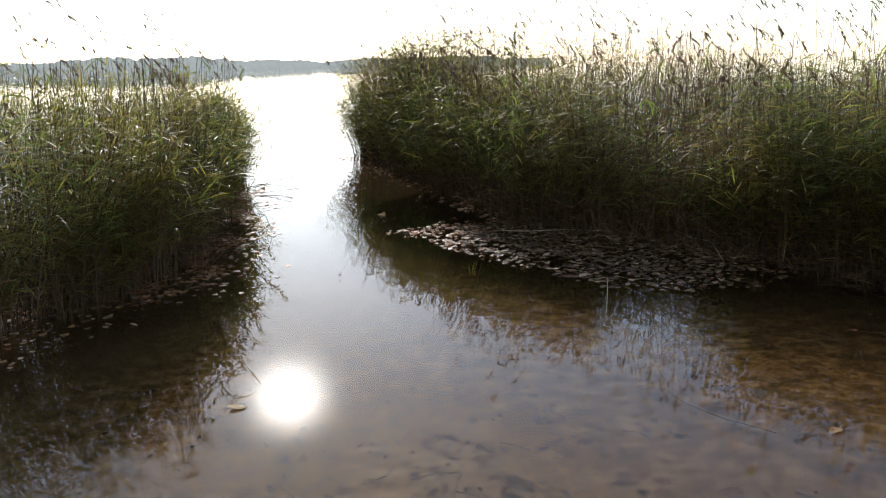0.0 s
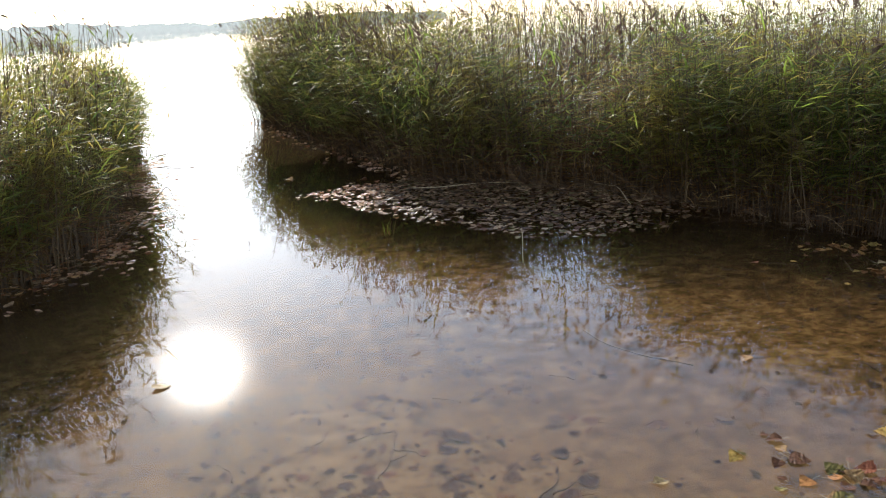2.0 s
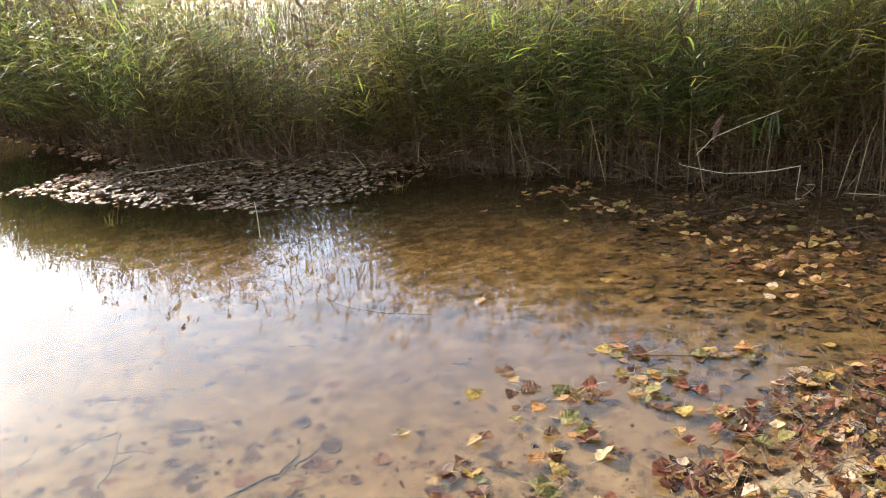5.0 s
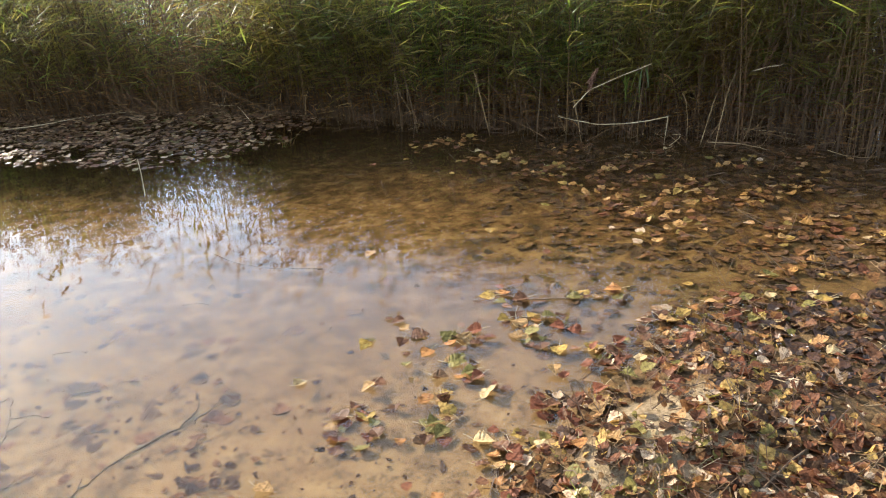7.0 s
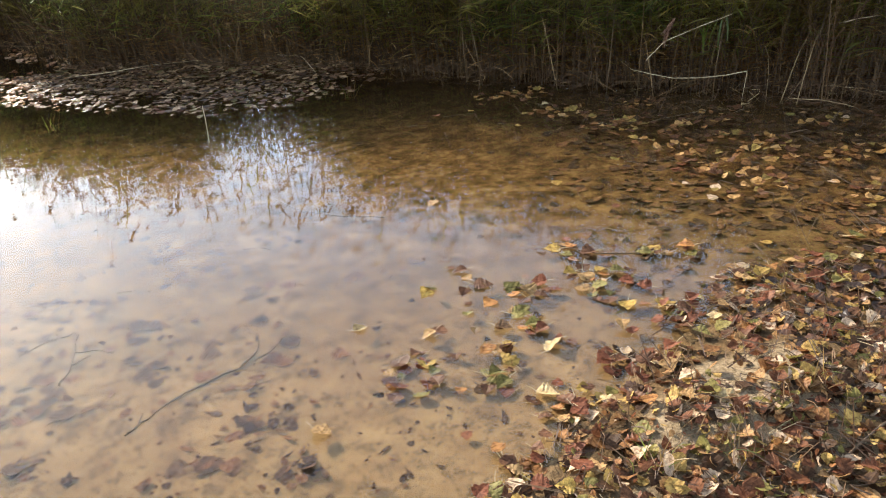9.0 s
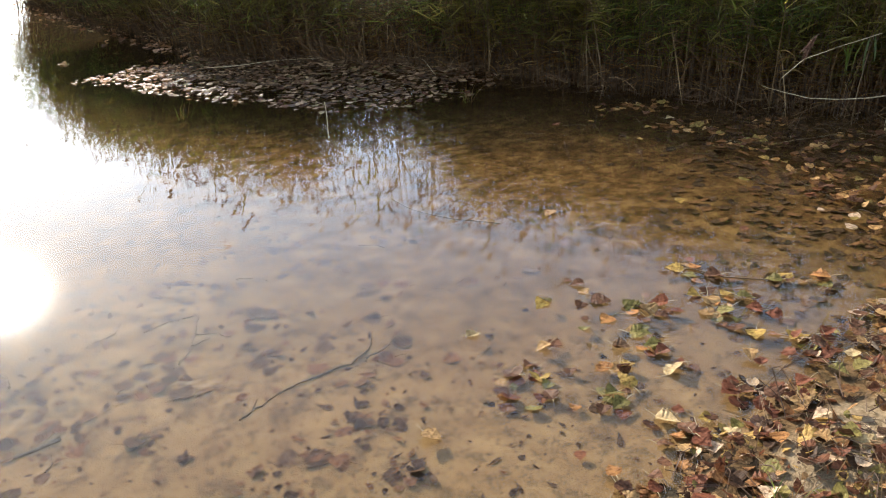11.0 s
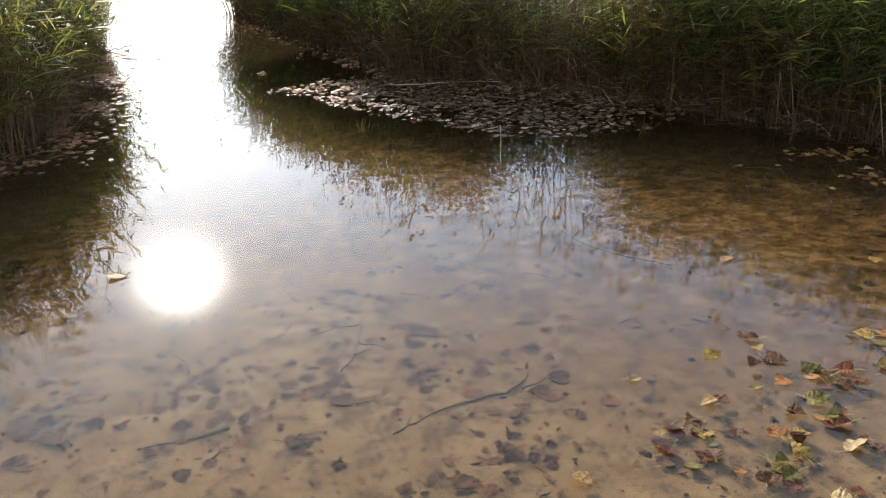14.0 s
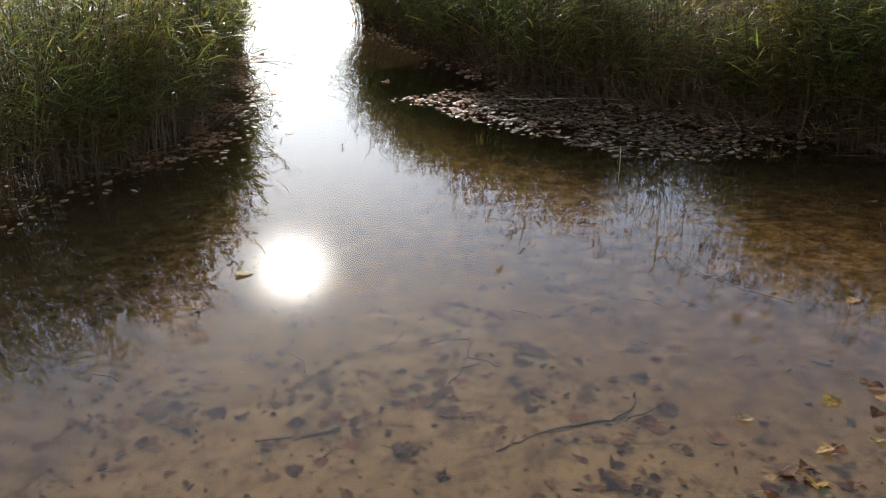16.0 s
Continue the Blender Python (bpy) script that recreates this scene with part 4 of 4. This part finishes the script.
stick("branch", "dark waterlogged branch lying on the sandy bed", bed([(0.15, 2.24), (0.25, 2.31), (0.36, 2.34), (0.46, 2.37), (0.55, 2.37)]), 0.0024, 0.0052, BARK,
      [bed([(0.50, 2.37), (0.58, 2.44), (0.62, 2.55)]), bed([(0.55, 2.37), (0.62, 2.40), (0.68, 2.46)], 0.012)], 3, 0.004)
stick("branch", "forked dark twig sunken on the lake bed", bed([(-0.05, 2.63), (-0.01, 2.72), (0.02, 2.84), (0.04, 3.00)], 0.004), 0.003, 0.004, BARK,
      [bed([(0.04, 3.00), (-0.07, 2.99), (-0.16, 2.94)], 0.004), bed([(0.02, 2.84), (0.10, 2.80), (0.14, 2.74)], 0.004), bed([(0.0, 2.75), (0.07, 2.78)], 0.004)], 4, 0.004)
stick("log", "flat dark piece of rotten wood on the bed", bed([(-0.69, 2.29), (-0.59, 2.31), (-0.50, 2.33), (-0.42, 2.36)]), 0.004, 0.009, BARK, [], 5, 0.002)
stick("sunken_reed", "thin sunken reed stem curving over the bed", bed([(1.11, 4.11), (1.17, 3.69), (1.30, 3.45), (1.47, 3.28)]), 0.003, 0.004, BARK, [], 6, 0.004)
stick("twig", "thin dark twig among floating leaves", [(1.88, 2.5, 0.004), (1.95, 2.34, 0.006), (2.12, 2.21, 0.006), (2.2, 2.2, 0.004)], 0.003, 0.002, BARK, [], 7, 0.004)
for n, (x, y) in enumerate([(-0.9, 2.35), (-0.45, 2.2), (-1.3, 2.7), (0.1, 2.2), (-0.6, 2.75), (0.35, 3.2), (-0.35, 2.95), (-1.7, 3.0), (0.9, 3.3)]):
    g = np.random.default_rng(300 + n)
    a, ln = g.uniform(0, math.pi), g.uniform(0.07, 0.18)
    stick("twig", "short dark sunken twig on the sandy bed", bed([(x, y), (x + ln / 2 * math.cos(a), y + ln / 2 * math.sin(a)), (x + ln * math.cos(a + 0.3), y + ln * math.sin(a + 0.3))]), 0.004, 0.002, BARK, [], 310 + n, 0.003)
stick("reed_stub", "short dead reed stub standing at the leaf mat's edge", [(1.15, 5.46, -0.16), (1.152, 5.46, 0.02), (1.15, 5.465, 0.10)], 0.0026, 0.002, PALE, [], 8, 0.001)
stick("dead_cane", "pale fallen reed cane bent over the water", [(3.60, 4.00, 0.200), (3.70, 3.92, 0.160), (3.83, 3.83, 0.128), (3.99, 3.78, 0.112), (4.16, 3.71, 0.114), (4.29, 3.65, 0.130)], 0.0016, 0.0036, PALE,
      [[(4.29, 3.65, 0.13), (4.21, 3.59, 0.06), (4.15, 3.55, -0.02)]], 9, 0.002)
stick("twig", "thin reddish stick leaning on the leafy bank", [(1.35, 0.92, 0.02), (1.6, 0.95, 0.045), (1.82, 0.98, 0.06), (2.05, 1.0, 0.05)], 0.0038, 0.0028, BARK, [], 10, 0.003)
stick("dead_cane", "pale dry straw lying on the leafy bank", [(1.62, 0.93, 0.05), (1.72, 1.05, 0.05), (1.85, 1.2, 0.055)], 0.0016, 0.0014, PALE, [], 11, 0.003)
SLANTING = [((2.25, 7.35, 0.00), (2.63, 7.13, 0.29), (3.02, 7.08, 0.51)),
            ((2.33, 7.33, 0.00), (2.46, 7.26, 0.16), (2.69, 7.30, 0.33)),
            ((2.38, 6.41, 0.00), (2.46, 6.37, 0.08), (2.62, 6.44, 0.13)),
            ((3.16, 5.63, 0.00), (3.10, 5.66, 0.30), (3.10, 5.84, 0.48)),
            ((3.30, 5.35, 0.00), (3.41, 5.29, 0.32), (3.61, 5.35, 0.52)),
            ((4.35, 3.30, 0.00), (4.41, 3.27, 0.36), (4.61, 3.33, 0.49)),
            ((4.30, 3.39, 0.00), (4.38, 3.34, 0.29), (4.56, 3.41, 0.38)),
            ((2.05, 7.29, 0.00), (2.28, 7.16, 0.21), (2.45, 7.24, 0.36)),
            ((3.56, 4.73, 0.00), (3.47, 4.78, 0.42), (3.51, 4.93, 0.56)),
            ((3.92, 4.11, 0.00), (3.87, 4.14, 0.25), (3.94, 4.27, 0.35))]
for n, (foot, mid, tip) in enumerate(SLANTING):
    foot = (foot[0], foot[1], -0.08)
    stick("dead_cane", "brown broken reed cane slanting out of the reeds", [foot, mid, tip], 0.0034, 0.0016, SLANT, [], 330 + n, 0.003)
FALLEN = [[(0.55, 7.51, 0.030), (0.84, 7.45, 0.030), (1.20, 7.49, 0.030), (1.58, 7.34, 0.030)],
          [(2.18, 7.00, 0.040), (2.33, 6.78, 0.040), (2.20, 6.10, 0.040)],
          [(4.26, 3.28, 0.030), (4.37, 3.13, 0.030), (4.38, 2.92, 0.030)],
          [(4.68, 3.35, 0.020), (4.81, 3.15, 0.020), (4.86, 2.76, 0.020)],
          [(4.51, 3.19, 0.461), (4.61, 3.13, 0.486), (4.71, 3.07, 0.494)],
          [(2.71, 6.15, 0.382), (2.78, 6.10, 0.414), (2.86, 6.06, 0.429)]]
for n, pts in enumerate(FALLEN):
    stick("dead_cane", "pale fallen reed cane caught at the reeds' foot", pts, 0.0032, 0.0020, PALE if n != 2 else SLANT, [], 350 + n, 0.003)


# ---- single reeds standing in front of the bed ----
def blade_mesh(length, width, up, droop, mat, twist, seed):
    g = np.random.default_rng(seed)
    n, v, f = 7, [], []
    x = z = 0.0
    for i in range(n):
        s = i / (n - 1)
        e = radians(up - droop * s ** 1.2)
        w = width * min(1.0, 0.35 + 3 * s) * (1 - s ** 2.2)
        c = Vector((0, math.cos(twist * s), math.sin(twist * s)))
        p = Vector((x, 0, z))
        v += [p + c * w, p + Vector((0, 0, -w * 0.35)), p - c * w]
        x += math.cos(e) * length / (n - 1)
        z += math.sin(e) * length / (n - 1)
    for i in range(n - 1):
        a = 3 * i
        f += [(a, a + 1, a + 4, a + 3), (a + 1, a + 2, a + 5, a + 4)]
    return mesh_of("leaf", v, f, [mat], None, True)


def single_material(name, colour, share, lit):
    m = Mat(name)
    r = m.add("ObjectInfo").outputs["Random"]
    c = m.ramp(r, [(0, tuple(k * 0.65 for k in colour)), (1, tuple(min(1, k * 1.5) for k in colour))])
    c = m.mix(0.4, c, m.mix(1.0, c, m.ramp(m.noise(80, 3), [(0.3, (0.5, 0.5, 0.5)), (0.7, (1.25, 1.25, 1.0))]), "MULTIPLY"))
    m.finish(c, 0.42, None, 0.4)
    if share:
        m.glow_through(m.mix(1.0, c, (lit * 1.02, lit, lit * 0.62), "MULTIPLY"), share)
    return m.mat


LEAF_GREEN = single_material("single_reed_leaf", (0.09, 0.12, 0.03), 0.55, 2.4)
LEAF_DRY = single_material("single_reed_dry_leaf", (0.24, 0.145, 0.06), 0.45, 1.6)
CANE = single_material("single_reed_cane", (0.09, 0.052, 0.022), 0, 1)
BLADES = [blade_mesh(0.15 + 0.022 * k, 0.006 + 0.0007 * (k % 5), 30 + 8 * (k % 5), 30 + 11 * (k % 6), LEAF_GREEN, 0.6 * (k % 3), k) for k in range(8)]
DRY = [blade_mesh(0.16 + 0.03 * k, 0.005, 25, 70 + 12 * k, LEAF_DRY, 1.0, 20 + k) for k in range(4)]


def plume_mesh(seed):
    v, t, _ = plume_arrays(np.zeros((1, 3)), np.array([[1.0, 0.0]]), seed, 46)
    return quick_mesh("plume", v, t, [PLUME], np.zeros(len(t)))


PLUMES = [plume_mesh(k) for k in range(3)]


def reed(seed, height, plume):
    """One reed: cane, its blades and, if ripe, a drooping plume."""
    g = np.random.default_rng(seed)
    ob = new("reed")
    tagged(ob, "tall reed with long arching green blades" + (" and a brown drooping plume" if plume else ""), "reed", "reeds standing at the water's edge")
    lean = g.normal(0, 0.12, 2)
    s = np.linspace(0, 1, 8)
    line = np.stack([lean[0] * s ** 1.7 * height, lean[1] * s ** 1.7 * height, s * height], 1)
    v, f = tube(line, 0.0048 * (1 - 0.7 * s), 5)
    part("stem", mesh_of("stem", v, f, [CANE], None, True), ob)
    for k, h in enumerate(np.linspace(0.22, 0.80 if plume else 0.97, 11)):
        dry = h < 0.38
        p = np.array([np.interp(h, s, line[:, c]) for c in range(3)])
        leaf = part("leaf", (DRY if dry else BLADES)[int(g.integers(0, 4 if dry else 8))], ob, "dry brown blade" if dry else "")
        leaf.matrix_basis = pose(*p, 0, 0, 180 * k + g.normal(0, 55)) 
    if plume:
        part("plume", PLUMES[seed % 3], ob, "feathery brown plume").matrix_basis = pose(*line[-1], 0, 0, g.uniform(0, 360))
    return ob


g = np.random.default_rng(90)
TEMPLATES = [reed(400 + k, 1.15 + 0.09 * k, k % 3 == 2) for k in range(9)]
spots = []
for n in range(170):
    e = RIGHT_EDGE if n % 3 else LEFT_EDGE
    q = along_edge(e, np.array([g.random()]))[0]
    out = np.array((-0.7, -0.65)) if n % 3 else np.array((0.9, -0.2))
    q = q + out * g.uniform(-0.15, 0.16) + g.normal(0, 0.05, 2)
    spots.append((q[0], q[1], g.uniform(0, 360), 5 + n % 9))
for n, (x, y, a, k) in enumerate(spots):
    m = pose(x, y, -0.07, g.normal(0, 5), g.normal(0, 5), a)
    if n < 9:
        TEMPLATES[n].matrix_basis = m
    else:
        copy_thing(TEMPLATES[n % 9], m)
ARCH = [(3.68, 3.94, 0.25), (3.75, 3.86, 0.37), (3.88, 3.74, 0.45), (4.02, 3.57, 0.54)]
ARCH_PLUME = (3.80, 3.82, 0.52)
pv, pt, _ = plume_arrays(np.zeros((1, 3)), np.array([[1.0, 0.0]]), 3, 150)
BIGPLUME = quick_mesh("plume", pv * np.array([1.0, 1.3, 1.1]), pt, [litter_material("dry_plume", [(0, (0.34, 0.20, 0.14))], 0.3)], np.zeros(len(pt)))
arch = stick("reed", "pale arching reed with a pinkish plume bent over water", ARCH, 0.0032, 0.002, PALE, [], 12, 0.002, "reed")
pl = part("plume", BIGPLUME, arch, "pinkish brown plume")
pl.matrix_basis = pose(*ARCH_PLUME, 0, 15, 135)
HANG = [blade_mesh(0.16 + 0.03 * k, 0.007, -55 - 8 * k, 35, LEAF_GREEN, 0.4, 800 + k) for k in range(3)]
for k in range(7):
    q = 0.30 + 0.10 * k
    hang = part("leaf", HANG[k % 3], arch, "hanging bright green blade")
    hang.matrix_basis = pose(3.85 + 0.17 * q, 3.78 - 0.20 * q, 0.42 + 0.11 * q, 0, 0, 40 * k)


# ---- straw, stalks and crumbs among the litter ----
def straw(name, label, pts, lo, hi, mat, seed, lift):
    g = np.random.default_rng(seed)
    n = len(pts)
    a = g.uniform(0, 2 * np.pi, n)
    ln = lo + (hi - lo) * g.random(n) ** 2
    d = np.stack([np.cos(a) * ln, np.sin(a) * ln, g.normal(0, 0.12, n) * ln + lift * g.random(n)], 1)
    v, t = cane_arrays(pts - d / 2 * np.array([1, 1, 0]), pts + d / 2, g.uniform(0.0008, 0.0018, n), seed)
    tagged(new(name, quick_mesh(name, v, t, [mat], np.zeros(len(t)))), label, "straw", kind="stuff")


p, g = scatter(5000, (0.6, 0.5), (4.8, 3.0), lambda x, y: np.where(litter_depth(x, y) > 0.06, 0.5, 0.0) * np.where(x > 2.4, 0.5, 1), 81)
z = np.maximum(ground_z(p[:, 0], p[:, 1]), 0.0) + g.uniform(0.004, 0.03, len(p))
straw("straw", "thin dry straw and leaf stalks strewn over the litter", np.column_stack([p, z]), 0.02, 0.10, DEADCANE, 82, 0.02)
p, g = scatter(3600, (1.0, 0.6), (2.7, 1.6), lambda x, y: 0.8 * np.exp(-(((x - 1.8) / 0.55) ** 2 + ((y - 1.08) / 0.27) ** 2)) * (1 - np.exp(-(((x - 1.76) / 0.17) ** 2 + ((y - 1.33) / 0.09) ** 2))), 88)
leaf_heap("leaf_crumbs", "crumbled dry leaf scraps round the sandy mound", np.column_stack([p, np.maximum(ground_z(p[:, 0], p[:, 1]), 0.0) + g.uniform(0.004, 0.03, len(p))]), 0.012 + 0.026 * g.random(len(p)) ** 1.5, 0.75, LITTER, 89, SCRAPS + SHAPES[:4])
p, g = scatter(260, (1.15, 0.7), (2.6, 1.5), lambda x, y: 0.75 * np.exp(-(((x - 1.8) / 0.5) ** 2 + ((y - 1.12) / 0.26) ** 2)), 90)
straw("straw", "few pale dry straws tangled round the sandy mound", np.column_stack([p, np.maximum(ground_z(p[:, 0], p[:, 1]), 0.0) + g.uniform(0.006, 0.03, len(p))]), 0.02, 0.08, DEADCANE, 91, 0.02)
p, g = scatter(2600, (1.4, 1.6), (4.7, 4.8), lambda x, y: np.where(litter_depth(x, y) < 0, 0.28, 0) * np.clip((x - 1.6) / 2, 0, 1) * (0.75 * (x - 4.0) + 0.66 * (y - 4.4) < 0.2), 83)
straw("straw", "dark bits of reed lying in the shallows", np.column_stack([p, np.minimum(ground_z(p[:, 0], p[:, 1]) + 0.004, -0.002)]), 0.02, 0.16, BARK, 84, 0.0)
p = along_edge(RIGHT_EDGE[3:], g.random(900)) + np.stack([-np.abs(g.normal(0, 0.22, 900)) + 0.1, -np.abs(g.normal(0, 0.22, 900)) + 0.1], 1)
straw("straw", "broken brown reed bits floating at the reeds' foot", np.column_stack([p, g.uniform(0.0, 0.03, 900)]), 0.06, 0.45, DEADCANE, 85, 0.12)


# ---- a small tuft of grass and moss on the sandy mound ----
def grass_tuft(x, y, count, seed, tall=1.0, place="on the bank"):
    g = np.random.default_rng(seed)
    ob = new("grass_tuft")
    ob.matrix_basis = pose(x, y, float(ground_z(np.array(x), np.array(y))))
    tagged(ob, "green and dry grass tuft " + place, "grass")
    for k in range(count):
        me = blade_mesh(g.uniform(0.05, 0.13) * tall, 0.0018 * tall, g.uniform(50, 85), g.uniform(20, 90), LEAF_GREEN if k % 3 == 0 else LEAF_DRY, 0.5, seed + k)
        part("leaf", me, ob).matrix_basis = pose(g.normal(0, 0.02), g.normal(0, 0.02), 0, 0, 0, g.uniform(0, 360))


grass_tuft(1.26, 1.2, 22, 600)
grass_tuft(1.45, 1.12, 18, 640)
grass_tuft(1.86, 1.2, 14, 680)
grass_tuft(0.25, 6.95, 16, 720, 1.6, "growing out of the floating leaf mat")
grass_tuft(2.42, 5.98, 16, 760, 1.8, "growing out of the floating leaf mat")

# thin stems bending over the channel from the tip of the reeds
for n, pts in enumerate([[(-2.95, 10.9, -0.05), (-2.5, 10.87, 0.06), (-2.2, 10.85, 0.03), (-1.95, 10.7, 0.0)], [(-2.6, 10.8, 0.02), (-2.2, 10.7, 0.14), (-1.9, 10.6, 0.2)],
                         [(-2.4, 10.2, 0.0), (-2.1, 10.1, 0.02), (-1.75, 9.9, -0.02)], [(-1.5, 14.5, 0.3), (-1.75, 14.4, 0.45), (-2.0, 14.35, 0.3), (-2.1, 14.3, 0.0)],
                         [(-1.5, 14.6, 0.5), (-1.8, 14.5, 0.6), (-2.2, 14.4, 0.35), (-2.25, 14.4, 0.1)], [(-2.0, 6.6, -0.02), (-1.72, 6.5, 0.25), (-1.6, 6.45, 0.36)],
                         [(-2.0, 7.9, 0.0), (-1.78, 7.8, 0.2), (-1.72, 7.75, 0.02)]]):
    stick("dead_cane", "thin dark stem bent over the open channel", pts, 0.005, 0.002, BARK, [], 900 + n, 0.004)
# blades of near reeds leaning out over the shallows
for n, (x, y, k) in enumerate([(-2.72, 4.6, 1), (-2.6, 4.75, 4), (-2.85, 4.4, 7), (-2.5, 5.2, 2), (3.7, 4.35, 3), (4.1, 3.75, 5), (3.2, 5.2, 6)]):
    copy_thing(TEMPLATES[k], pose(x, y, -0.07, 6, 8 if x < 0 else -8, 40 * n))
